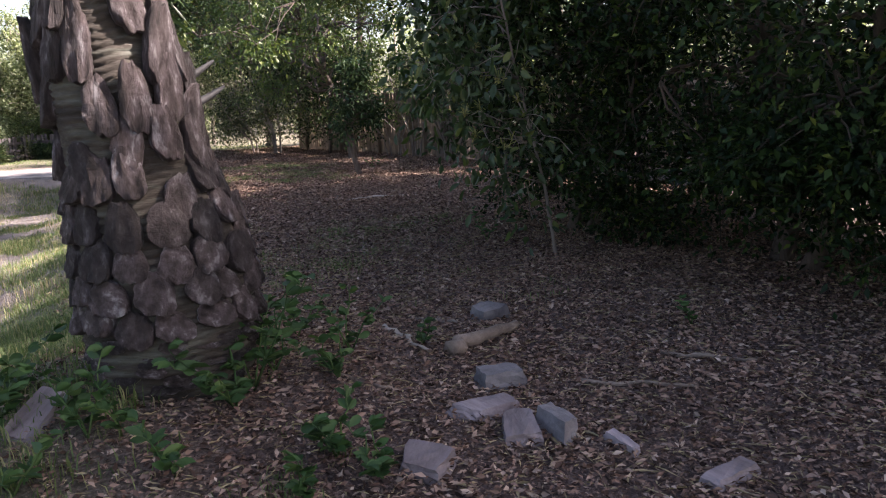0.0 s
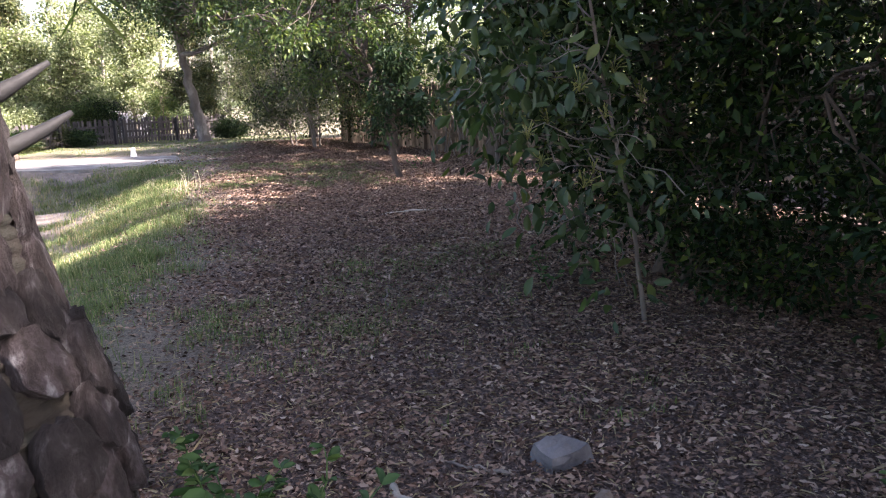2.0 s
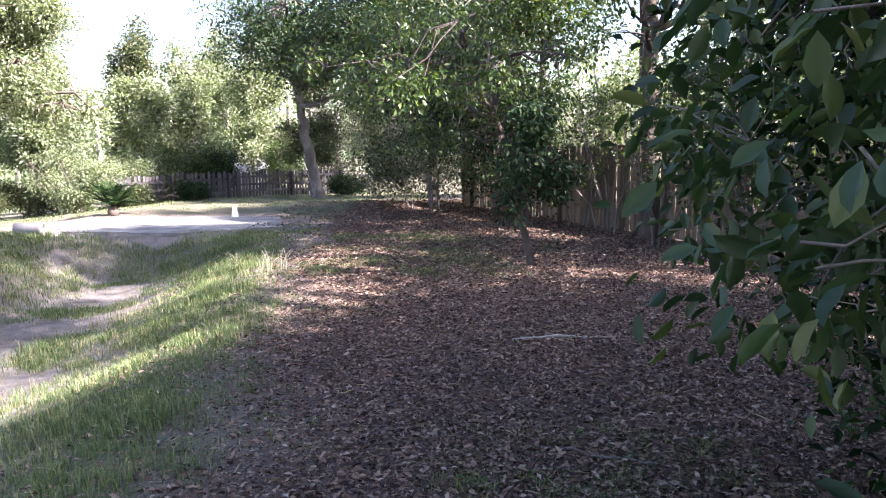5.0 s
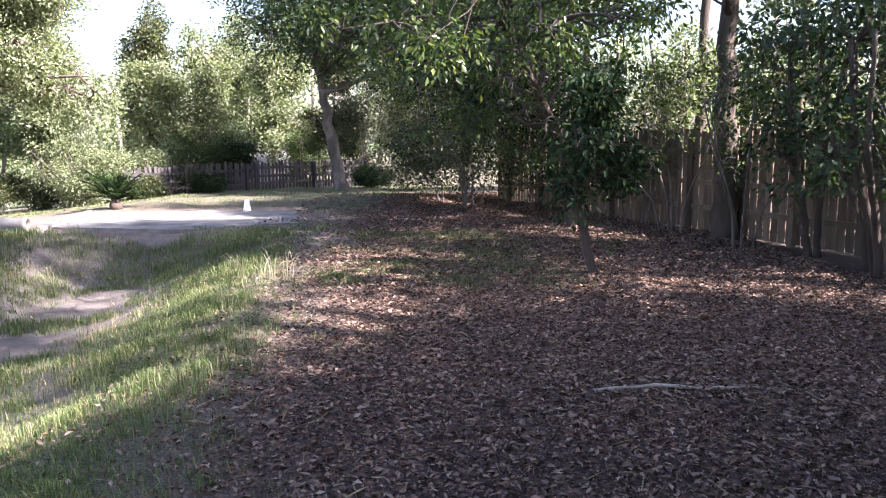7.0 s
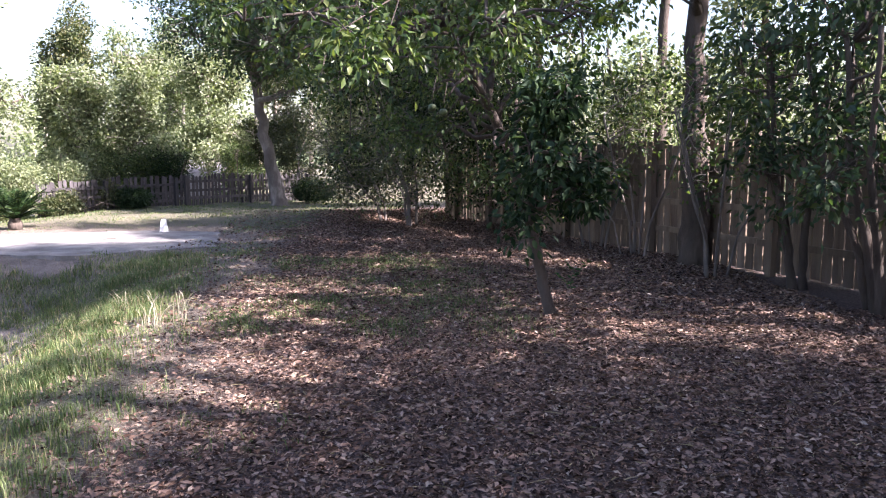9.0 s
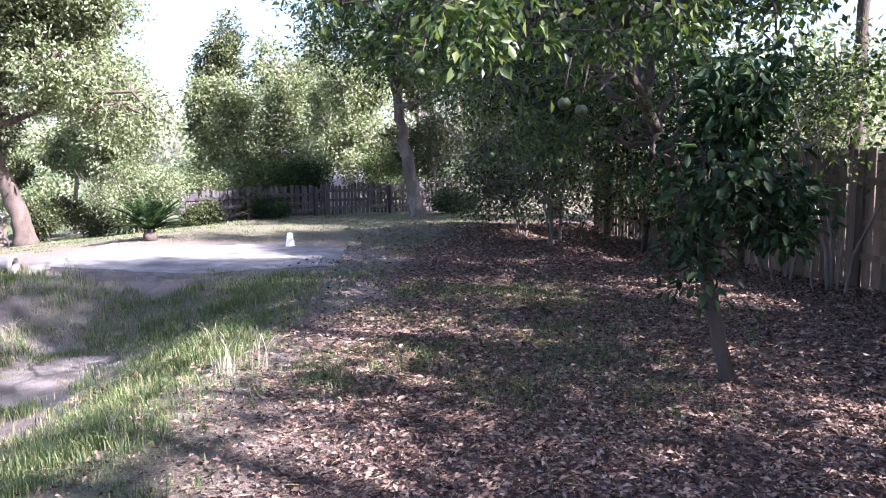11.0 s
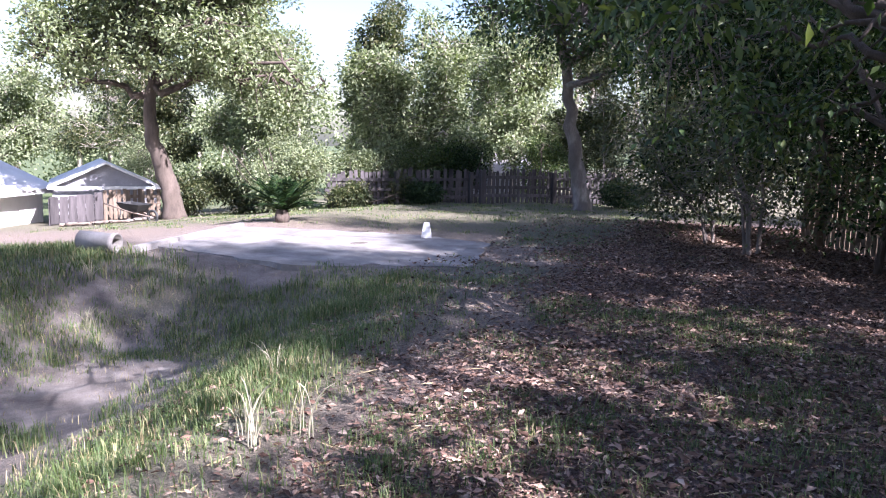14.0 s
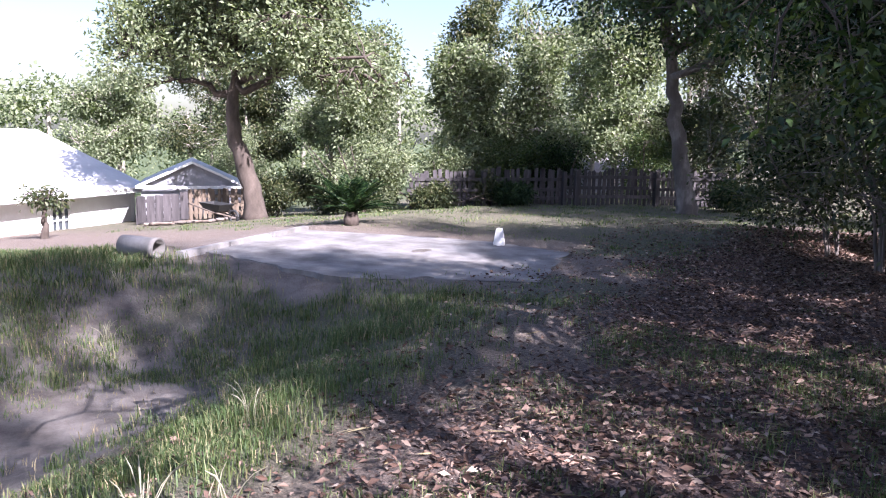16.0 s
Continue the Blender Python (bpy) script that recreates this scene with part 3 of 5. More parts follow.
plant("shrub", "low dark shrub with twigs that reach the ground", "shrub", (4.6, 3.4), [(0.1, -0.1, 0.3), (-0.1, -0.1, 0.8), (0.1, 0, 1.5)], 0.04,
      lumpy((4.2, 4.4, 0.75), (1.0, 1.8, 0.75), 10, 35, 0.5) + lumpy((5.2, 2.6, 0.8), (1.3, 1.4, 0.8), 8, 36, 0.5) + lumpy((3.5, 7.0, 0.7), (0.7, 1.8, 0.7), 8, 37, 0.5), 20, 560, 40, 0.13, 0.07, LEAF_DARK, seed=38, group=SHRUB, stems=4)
large_leaved = plant("shrub", "large-leaved evergreen shrub with pale twigs and small flower buds", "shrub", (2.9, 6.5), [(-0.2, -0.2, 0.8), (-0.5, -0.4, 1.7), (-0.7, -0.5, 2.5)], 0.016,
      [(2.25, 6.2, 1.75, 0.5, 0.7, 0.55), (1.9, 6.55, 1.85, 0.42, 0.6, 0.5), (1.95, 6.1, 1.0, 0.35, 0.45, 0.25), (2.5, 6.0, 0.9, 0.5, 0.6, 0.5), (2.3, 7.1, 2.5, 0.7, 0.9, 0.7), (2.3, 7.9, 1.7, 0.5, 0.8, 0.8)], 30, 165, 12, 0.12, 0.108, LEAF_GREEN, BARK_GREY, seed=14, near=True, fine=True, group=SHRUB, droop=0.9)
for i in range(14):
    rng = np.random.default_rng(1500 + i)
    c = in_blobs([(2.1, 6.1, 1.5, 0.5, 0.6, 0.7), (1.9, 6.3, 1.1, 0.3, 0.4, 0.3)], 1, rng, 0.1)[0]
    fb = Buf()
    for k in range(16):
        e = c + rng.normal(scale=0.026, size=3) + np.array([0, 0, 0.015])
        fb.tube([c - np.array([0, 0, 0.03]), (c + e) / 2, e, e + (e - c) * 0.12, e + (e - c) * 0.2], [0.0012, 0.0012, 0.0035, 0.0035, 0.001], 4)
    part("flower_bud", fb.mesh("flower_bud", BUD), large_leaved, "small yellow-green flower cluster")
plant("small_tree", "slender young tree with a brown scarred trunk and dark leaves", "tree", (2.48, 16.1), [(-0.12, 0.05, 0.45), (-0.25, 0.0, 1.0), (-0.2, 0.0, 1.6), (-0.1, 0, 2.2)], 0.06,
      [(2.38, 16.0, 1.55, 0.4, 0.42, 0.5), (2.1, 15.9, 1.0, 0.22, 0.28, 0.22), (2.75, 16.1, 1.35, 0.28, 0.32, 0.34), (1.98, 15.85, 0.6, 0.14, 0.17, 0.1), (2.45, 16.0, 2.15, 0.36, 0.36, 0.26)], 26, 82, 26, 0.1, 0.1, LEAF_SHADED, BARK, seed=15, fine=True, droop=0.7, near=True)
plant("tree", "tall dark-trunked tree standing against the board fence", "tree", (5.15, 19.3), [(0, 0, 1.0), (-0.05, 0.05, 2.5), (-0.1, 0.1, 4.5), (-0.2, 0, 6.5)], 0.2,
      [(4.6, 18.8, 5.2, 2.6, 3.0, 1.6), (5.2, 20.5, 6.5, 2.4, 2.6, 1.4)], 30, 95, 60, 0.2, 0.11, LEAF_MID, seed=16, near=True)
for i, (x, y) in enumerate(((5.6, 17.3), (5.75, 15.9))):
    plant("shrub", "leggy shrub with several bare stems and hanging leaves", "shrub", (x, y), [(-0.1, 0, 0.7), (-0.25, 0.1, 1.6), (-0.3, 0.1, 2.8)], 0.06,
          [(x - 0.2, y, 2.4, 1.0, 1.0, 1.1), (x - 0.4, y - 0.3, 1.3, 0.6, 0.6, 0.6), (x, y + 0.2, 3.1, 0.9, 0.9, 0.5)], 14, 70, 32, 0.15, 0.12, LEAF_GREEN, seed=17 + i, group=SHRUB, stems=4, droop=0.7)
citrus = plant("citrus_tree", "old leaning citrus tree with hanging branches and green fruit", "tree", (3.0, 21.0), [(-0.05, 0.0, 0.7), (-0.3, -0.3, 1.6), (-0.8, -1.0, 2.4), (-1.3, -2.0, 3.2)], 0.11,
      [(1.5, 18.4, 3.2, 2.4, 2.6, 1.0), (0.6, 17.2, 3.1, 1.6, 1.6, 0.8), (2.2, 16.6, 2.9, 1.4, 1.4, 0.8), (2.4, 20.5, 2.4, 1.5, 2.0, 1.2), (1.0, 20.5, 2.6, 1.6, 1.8, 1.2), (0.3, 15.9, 2.75, 1.0, 0.9, 0.45), (1.25, 15.5, 2.25, 0.45, 0.4, 0.28), (1.35, 14.0, 2.35, 0.5, 0.5, 0.22), (1.2, 14.8, 2.5, 0.6, 0.5, 0.3), (0.45, 15.0, 2.55, 0.55, 0.5, 0.3), (1.7, 22.3, 3.4, 1.8, 2.0, 1.3)], 36, 185, 66, 0.14, 0.095, LEAF_MID, seed=21, fine=False, droop=0.8, near=True)
plant("leafy_bush", "tangled bush of small leaves and bare pale twigs", "bush", (0.6, 26.5), [(0, 0, 0.5), (-0.2, -0.1, 1.2), (-0.3, -0.2, 2.2)], 0.028,
      [(0.4, 26.3, 1.5, 1.6, 1.8, 1.2), (-0.8, 28.2, 1.1, 1.0, 1.3, 0.9), (1.4, 24.0, 1.7, 1.2, 1.8, 1.2), (-0.6, 28.5, 2.6, 1.5, 1.6, 1.0)], 22, 420, 40, 0.2, 0.085, LEAF_OLIVE, BARK_GREY, seed=22, stems=4)
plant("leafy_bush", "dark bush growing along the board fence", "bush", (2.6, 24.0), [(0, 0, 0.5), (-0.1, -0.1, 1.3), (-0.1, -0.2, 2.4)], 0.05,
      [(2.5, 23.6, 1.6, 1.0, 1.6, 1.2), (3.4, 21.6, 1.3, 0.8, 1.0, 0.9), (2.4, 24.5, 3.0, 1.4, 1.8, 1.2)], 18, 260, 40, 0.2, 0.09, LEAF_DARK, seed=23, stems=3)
for i, (x, y) in enumerate(((4.6, 20.3), (4.2, 21.2), (5.0, 18.3), (6.3, 15.0))):
    plant("shrub", "thin bare-stemmed saplings before the board fence", "shrub", (x, y), [(0, 0, 0.6), (-0.05, 0.05, 1.3), (-0.1, 0.1, 2.2)], 0.025,
          [(x, y, 2.4, 0.7, 0.7, 0.6), (x - 0.1, y, 1.4, 0.5, 0.5, 0.5)], 10, 60, 16, 0.14, 0.09, LEAF_MID, BARK_GREY, seed=240 + i, group=SHRUB, stems=6)
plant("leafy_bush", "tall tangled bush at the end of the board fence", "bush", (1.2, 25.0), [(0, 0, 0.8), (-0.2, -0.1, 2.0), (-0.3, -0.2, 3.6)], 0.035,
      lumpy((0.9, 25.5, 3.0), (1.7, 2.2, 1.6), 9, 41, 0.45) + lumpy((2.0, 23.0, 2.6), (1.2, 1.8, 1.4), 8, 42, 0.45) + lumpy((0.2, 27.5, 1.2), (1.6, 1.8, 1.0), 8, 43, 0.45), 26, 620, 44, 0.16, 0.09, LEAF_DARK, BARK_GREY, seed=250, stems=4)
plant("leaning_tree", "tall tree with a grey leaning trunk before the fence", "tree", (-3.0, 33.3), [(-0.08, 0, 0.6), (-0.3, 0, 1.8), (-0.6, 0, 3.5), (-1.0, 0, 6.0)], 0.24,
      [(-2.6, 32.6, 6.2, 3.2, 2.8, 2.2), (-1.0, 31.0, 5.0, 2.6, 2.6, 2.0), (0.8, 29.5, 5.8, 2.8, 3.0, 2.2), (-5.0, 31.8, 5.6, 1.7, 1.7, 1.5), (-3.4, 31.6, 4.9, 1.8, 1.8, 1.5)], 34, 900, 46, 0.24, 0.14, LEAF_GREEN, BARK_DARK, seed=24)
plant("russet_tree", "tree with thin reddish-brown autumn foliage", "tree", (1.2, 33.0), [(0, 0, 1), (0, 0, 3), (0.2, 0, 6)], 0.18,
      [(0.4, 31.5, 4.6, 2.2, 2.2, 1.6), (1.0, 32.0, 7.0, 2.4, 2.4, 2.0)], 20, 420, 44, 0.26, 0.14, LEAF_RUST, seed=25)

# trees beyond the board fence: crowns added out of view to shade the walk
BEYOND = "trees beyond the board fence"
SHADE_TREES = (   # place, height of the crown's middle, its spread, clumps
    (15.0, -3.6, 11.6, 3.0, 260), (14.8, 0.2, 11.4, 3.0, 270), (14.2, 4.0, 10.8, 2.9, 220), (13.2, 7.4, 10.0, 2.4, 84), (15.0, 9.6, 8.6, 2.4, 36),
    (10.9, 11.2, 8.8, 2.3, 25), (10.4, 14.6, 8.6, 2.3, 19), (13.6, 13.6, 8.2, 2.5, 20), (9.8, 18.2, 8.8, 2.3, 17), (12.6, 18.6, 8.0, 2.4, 18),
    (9.0, 22.0, 8.6, 2.3, 17), (6.8, 26.0, 7.4, 2.2, 18), (4.8, 31.0, 7.0, 2.3, 60), (3.2, 37.0, 7.0, 2.6, 150), (11.0, 30.0, 7.6, 2.6, 70))
for i, (x, y, mid, s, full) in enumerate(SHADE_TREES):
    plant("tree", "leafy tree beyond the board fence, crown placed to cast shade", "tree", (x, y), [(0, 0, mid * 0.3), (0.12, 0.1, mid * 0.7), (0, 0, mid * 1.2)], 0.15,
          [(x, y, mid, s, s, s * 0.85)], 18, int(full * 0.47), 300, 0.42, 0.2, LEAF_MID if i % 3 == 0 else LEAF_GLARE, seed=50 + i, group=BEYOND, hollow=0.0)
for i, (x, y, h, rx) in enumerate(((9.2, 13.2, 4.2, 1.3), (8.6, 16.4, 4.6, 1.4), (7.8, 18.8, 4.0, 1.3), (6.8, 21.4, 4.4, 1.3), (5.8, 24.4, 4.2, 1.3), (10.6, 9.6, 4.2, 1.4), (12.0, 4.6, 4.2, 1.6), (4.4, 27.6, 4.0, 1.2), (9.8, 21.0, 5.0, 1.6))):
    plant("leafy_bush", "sunlit bush showing above the board fence", "bush", (x, y), [(0, 0, h * 0.3), (0.05, 0, h * 0.6), (0.05, 0.1, h * 0.9)], 0.06,
          lumpy((x, y, h * 0.55), (rx, rx, h * 0.42), 7, 330 + i, 0.45), 14, 60, 40, 0.17, 0.13, LEAF_MID if i % 2 else LEAF_GLARE, BARK_GREY, seed=340 + i, group=BEYOND, stems=3)

# Added pines, mostly out of view; sparse crowns dapple the left of the yard.
for i, (x, y, h, n) in enumerate(((17.0, 12.0, 23.0, 30), (19.0, 6.5, 25.0, 24), (17.5, 17.5, 22.0, 30), (16.0, 7.0, 21.0, 14), (18.6, 0.5, 24.0, 9), (15.6, 14.0, 18.0, 12), (19.6, 9.4, 24.0, 20))):
    plant("shade_pine", "tall bare-trunked pine added beyond the board fence for shade on the left", "tree", (x, y), [(0, 0, h * 0.3), (0.1, 0.1, h * 0.6), (0, 0, h * 0.95)], 0.2,
          lumpy((x, y, h * 0.86), (2.6, 2.6, h * 0.14), 9, 700 + i, 0.4), 16, n, 130, 0.34, 0.2, LEAF_OLIVE, BARK_GREY, seed=720 + i, group=BEYOND)

# ---- fences ----


def board_fence(a, b, height, width, gap, mat, label, seed, pointed=False, missing=0.0, lean=0.02, thick=0.022):
    rng = np.random.default_rng(seed)
    a, b = np.array(a, float), np.array(b, float)
    ln = np.linalg.norm(b - a)
    d = (b - a) / ln
    turn = math.atan2(d[1], d[0])
    root = thing("board_fence", label, "fence", at=on_ground(*a))
    shapes = []
    for s in range(4):
        bb = Buf()
        r2 = np.random.default_rng(seed + s)
        w, h = width / 2, height * r2.uniform(0.97, 1.03)
        top = h - (0.05 if pointed else 0)
        v = [(-w, -thick / 2, 0), (w, -thick / 2, 0), (w, -thick / 2, top + r2.uniform(-0.02, 0.01)), (0 if pointed else w * 0.2, -thick / 2, h), (-w, -thick / 2, top)]
        v += [(x, thick / 2, z) for x, _, z in v]
        bb.add(v, [[0, 1, 2, 3, 4], [9, 8, 7, 6, 5]] + [[i, i + 5, (i + 1) % 5 + 5, (i + 1) % 5] for i in range(5)])
        shapes.append(bb.mesh("board", mat, False))
    org = Matrix.Translation(-root.location)
    for i in range(int(ln / (width + gap))):
        if rng.uniform() < missing:
            continue
        p = a + d * (i * (width + gap) + width / 2)
        ob = new("board", shapes[int(rng.integers(4))])
        ob.parent = root
        ob.matrix_basis = org @ Matrix.Translation(on_ground(p[0], p[1], 0.03 + rng.normal(scale=0.012))) @ Matrix.Rotation(turn, 4, "Z") @ Matrix.Rotation(rng.normal(scale=lean), 4, "Y")
    nrm = np.array([d[1], -d[0]])
    for hz in (0.25, 0.5, 0.8):
        n = 2 * max(1, int(ln / 2.4))
        pts = [np.array(on_ground(*(a + d * ln * k / n - nrm * 0.0)[:2], height * hz)) + np.append(nrm * 0.03 * -1, 0) for k in range(n + 1)]
        for p, q in zip(pts[:-1:2], pts[2::2]):
            rb = Buf()
            rb.box((p + q) / 2, (np.linalg.norm(q - p) - 0.004, 0.035, 0.085), turn)
            part("rail", rb.mesh("rail", mat, False), root)
    for k in range(int(ln / 2.4) + 1):
        p = a + d * min(k * 2.4, ln) - nrm * 0.09
        pb = Buf()
        pb.box(on_ground(p[0], p[1], height * 0.48), (0.1, 0.1, height), turn)
        part("post", pb.mesh("post", mat, False), root)
    return root


board_fence((13.0, -1.5), (7.6, 13.8), 1.75, 0.14, 0.012, FENCE, "old brown board fence behind the shrubs", 61, lean=0.006)
board_fence((7.6, 13.8), (2.0, 28.0), 1.72, 0.135, 0.017, FENCE, "old brown board fence with light showing through the gaps", 62, missing=0.03, lean=0.008)
board_fence((-2.6, 37.2), (-6.4, 33.7), 0.98, 0.09, 0.05, FENCE_GREY_SHADED, "grey weathered picket fence at the end of the yard", 63, pointed=True, lean=0.03)
board_fence((-6.4, 33.7), (-9.2, 30.2), 0.92, 0.1, 0.03, FENCE_GREY_SHADED, "broken board fence darkened for shade, overgrown with creeper", 64, missing=0.12, lean=0.05)

# ---- far end of the yard ----
plant("oak_tree", "large spreading oak with a shade-darkened forked trunk and sunlit crown", "tree", (-12.7, 28.6), [(-0.1, 0, 0.8), (-0.4, -0.1, 1.7), (-0.6, -0.2, 2.6), (-0.5, 0, 4.2)], 0.27,
      lumpy((-13.3, 27.9, 4.1), (2.2, 2.3, 1.9), 9, 1, 0.5) + lumpy((-11.5, 29.5, 4.4), (2.3, 2.2, 2.0), 9, 2, 0.5) + lumpy((-12.7, 28.6, 6.0), (2.6, 2.6, 1.7), 9, 3, 0.5) + [(-10.4, 30.2, 2.9, 1.2, 1.4, 0.8), (-14.8, 26.7, 3.2, 0.9, 1.0, 0.8)], 46, 1900, 36, 0.14, 0.135, LEAF_GLARE, seed=71)
WOODS = "trees behind the far fence"
for i, (x, y, h, s) in enumerate(((-9.8, 34.5, 4.4, 0.9), (-8.4, 36.5, 6.0, 0.9), (-11.2, 38.0, 7.0, 1.0), (-6.6, 39.0, 6.6, 1.0), (-13.8, 34.5, 5.4, 1.1), (-4.4, 41.0, 7.6, 1.1), (-16.8, 37.0, 6.0, 1.2), (-1.4, 42.0, 9.0, 1.3), (-20.5, 36.5, 4.6, 1.2), (-23.5, 33.0, 4.2, 1.2), (-9.0, 44.0, 7.5, 1.3), (-26.0, 40.0, 6.0, 1.5))):
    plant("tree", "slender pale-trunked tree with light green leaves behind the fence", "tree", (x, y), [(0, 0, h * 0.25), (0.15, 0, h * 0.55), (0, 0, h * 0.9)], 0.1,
          lumpy((x, y, h * 0.66), (1.25 * s, 1.25 * s, h * 0.32), 9, 400 + i, 0.42) + lumpy((x + 0.2, y - 0.3, h * 0.28), (1.5 * s, 1.3 * s, h * 0.22), 6, 500 + i), 18, 400, 40, 0.15, 0.145, LEAF_OLIVE if i % 3 == 2 else LEAF_GLARE, BARK_PALE, seed=80 + i, group=WOODS)
for i, (x, y, rx, h, mt) in enumerate(((-9.9, 29.6, 0.95, 1.7, LEAF_GLARE), (-10.9, 30.3, 0.95, 1.9, LEAF_GLARE), (-9.3, 32.0, 0.8, 1.4, LEAF_GLARE), (-6.9, 34.7, 0.8, 1.6, LEAF_DARK), (-12.4, 30.8, 0.9, 1.2, LEAF_OLIVE), (-8.2, 32.2, 0.55, 0.8, LEAF_OLIVE), (-8.0, 34.3, 0.9, 1.7, LEAF_MID), (-5.2, 37.4, 1.0, 1.8, LEAF_MID), (-3.4, 38.6, 1.0, 1.9, LEAF_OLIVE), (-11.8, 33.0, 1.0, 2.2, LEAF_GLARE), (-18.0, 33.5, 1.3, 2.4, LEAF_GLARE), (-13.2, 29.8, 0.6, 0.9, LEAF_OLIVE), (-7.4, 32.4, 0.4, 0.5, LEAF_SHADED), (-8.7, 30.7, 0.4, 0.5, LEAF_OLIVE), (-2.2, 35.2, 0.6, 0.6, LEAF_SHADED))):
    plant("leafy_bush", "bushy undergrowth beside the far fence", "bush", (x, y), [(0, 0, h * 0.3), (0.05, 0, h * 0.6), (0.05, 0.1, h)], 0.03,
          lumpy((x, y, float(ground_z(x, y)) + h * 0.55), (rx, rx, h * 0.55), 7, 600 + i, 0.5), 12, 200, 44, 0.13, 0.085, mt, seed=100 + i, stems=3)


def far_woods():
    """The woods that close the view all round."""
    rng = np.random.default_rng(88)
    at, tb = [], Buf()
    for ang in np.arange(-105, 100, 4.2):
        for ring in (46, 58):
            a = radians(ang + rng.uniform(-2, 2))
            d = ring + rng.uniform(-4, 4)
            x, y = d * math.sin(a) - 2, 14 + d * math.cos(a)
            h = rng.uniform(7, 10.5) * (0.75 if -75 < ang < -20 else 1.1)
            z0 = float(ground_z(x, y))
            tb.tube([(x, y, z0 - 0.2), (x + 0.1, y, z0 + h * 0.5), (x, y, z0 + h * 0.9)], [0.2, 0.14, 0.05], 6)
            bl = lumpy((x, y, z0 + h * 0.62), (2.6, 2.6, h * 0.38), 8, int(rng.integers(9999)), 0.45) + lumpy((x, y, z0 + h * 0.2), (2.6, 2.2, h * 0.22), 5, int(rng.integers(9999)), 0.5)
            c = in_blobs(bl, 70, rng, 0.3)
            at.append(np.repeat(c, 22, 0) + rng.normal(scale=0.4, size=(70 * 22, 3)))
    at = np.concatenate(at)
    s = 0.3 * rng.uniform(0.6, 1.3, len(at))
    tagged(new("distant_woods", leaf_mesh("distant_woods", at, rng.normal(size=at.shape), s, s * 0.6, LEAF_GLARE, rng)), "sunlit green woods closing the view", "woods", kind="stuff")
    tagged(new("distant_trunks", tb.mesh("distant_trunks", BARK_PALE)), "pale trunks of the distant woods", "woods", kind="stuff")


far_woods()


def cycad(x, y):
    rng = np.random.default_rng(7)
    base = np.array(on_ground(x, y))
    root = thing("cycad", "dark green sago palm with stiff arching fronds", "plant", at=tuple(base))
    b = Buf()
    b.tube([base, base + (0, 0, 0.12), base + (0, 0, 0.25)], [0.14, 0.15, 0.1], 10)
    part("trunk", b.mesh("trunk", BARK), root)
    for i in range(46):
        a, lift, ln = i * 2.39996, rng.uniform(0.4, 1.5), rng.uniform(0.75, 1.05)
        t = np.linspace(0, 1, 9)
        p = base + np.stack([np.cos(a) * ln * np.cos(lift * 0.8) * t, np.sin(a) * ln * np.cos(lift * 0.8) * t, 0.22 + ln * (np.sin(lift) * t - 0.3 * t ** 2)], -1)
        fb = Buf()
        fb.tube(p, np.linspace(0.012, 0.004, 9), 4)
        fr = part("frond", fb.mesh("frond", LEAF_DARK), root)
        n = 70
        tt = np.repeat(np.linspace(0.12, 1, n // 2), 2)
        at = np.stack([np.interp(tt, t, p[:, c]) for c in range(3)], -1)
        d = unit(np.stack([np.interp(tt, t, np.gradient(p[:, c])) for c in range(3)], -1))
        sd = unit(np.cross(d, (0, 0, 1))) * np.tile([1, -1], n // 2)[:, None]
        part("leaf_blade", leaf_mesh("leaf_blade", at, d * 0.5 + sd + np.array([0, 0, 0.15]), 0.13 * np.sin(np.pi * (0.12 + 0.8 * tt)) + 0.03, 0.016, LEAF_DARK, rng), fr)


cycad(-7.3, 25.25)

# ---- concrete pad, pipe, block ----


def pad():
    rng = np.random.default_rng(3)
    corners = [(-2.75, 24.2), (-2.25, 21.8), (-4.2, 20.75), (-7.0, 21.3), (-7.3, 24.0), (-4.3, 24.6)]
    top = [(x, y, 0.02) for x, y in corners]
    b = Buf()
    fine = []
    for i, (x, y, z) in enumerate(top):
        x2, y2, _ = top[(i + 1) % 6]
        for t in np.linspace(0, 1, 12, endpoint=False):
            fine.append((x + (x2 - x) * t + rng.normal(scale=0.03), y + (y2 - y) * t + rng.normal(scale=0.03), z))
    n = len(fine)
    low = [(x, y, -0.2) for x, y, _ in fine]
    b.add(fine + low, [list(range(n))[::-1]] + [[i, (i + 1) % n, n + (i + 1) % n, n + i] for i in range(n)])
    tagged(new("concrete_pad", b.mesh("concrete_pad", CONCRETE, False)), "worn concrete pad dusted with sand and leaves", "slab", kind="structure")


pad()


def pipe(a, b, r):
    a, b = np.array(a), np.array(b)
    d = unit(b - a)
    s = unit(np.cross(d, (0, 0, 1)))
    u = np.cross(s, d)
    ang = np.arange(28) * 2 * np.pi / 28
    ring = lambda p, rr: p + rr * (np.cos(ang)[:, None] * s + np.sin(ang)[:, None] * u)
    rows = [ring(a, r), ring(b - d * 0.08, r), ring(b - d * 0.07, r * 1.06), ring(b, r * 1.06), ring(b, r * 0.84), ring(a, r * 0.84)]
    bb = Buf()
    bb.add(np.concatenate(rows), [[i * 28 + j, i * 28 + (j + 1) % 28, ((i + 1) % 6) * 28 + (j + 1) % 28, ((i + 1) % 6) * 28 + j] for i in range(6) for j in range(28)])
    root = thing("drain_pipe", "short white concrete drain pipe lying on the grass", "pipe", at=tuple((a + b) / 2 - (0, 0, r)))
    part("barrel", bb.mesh("barrel", CONCRETE), root)


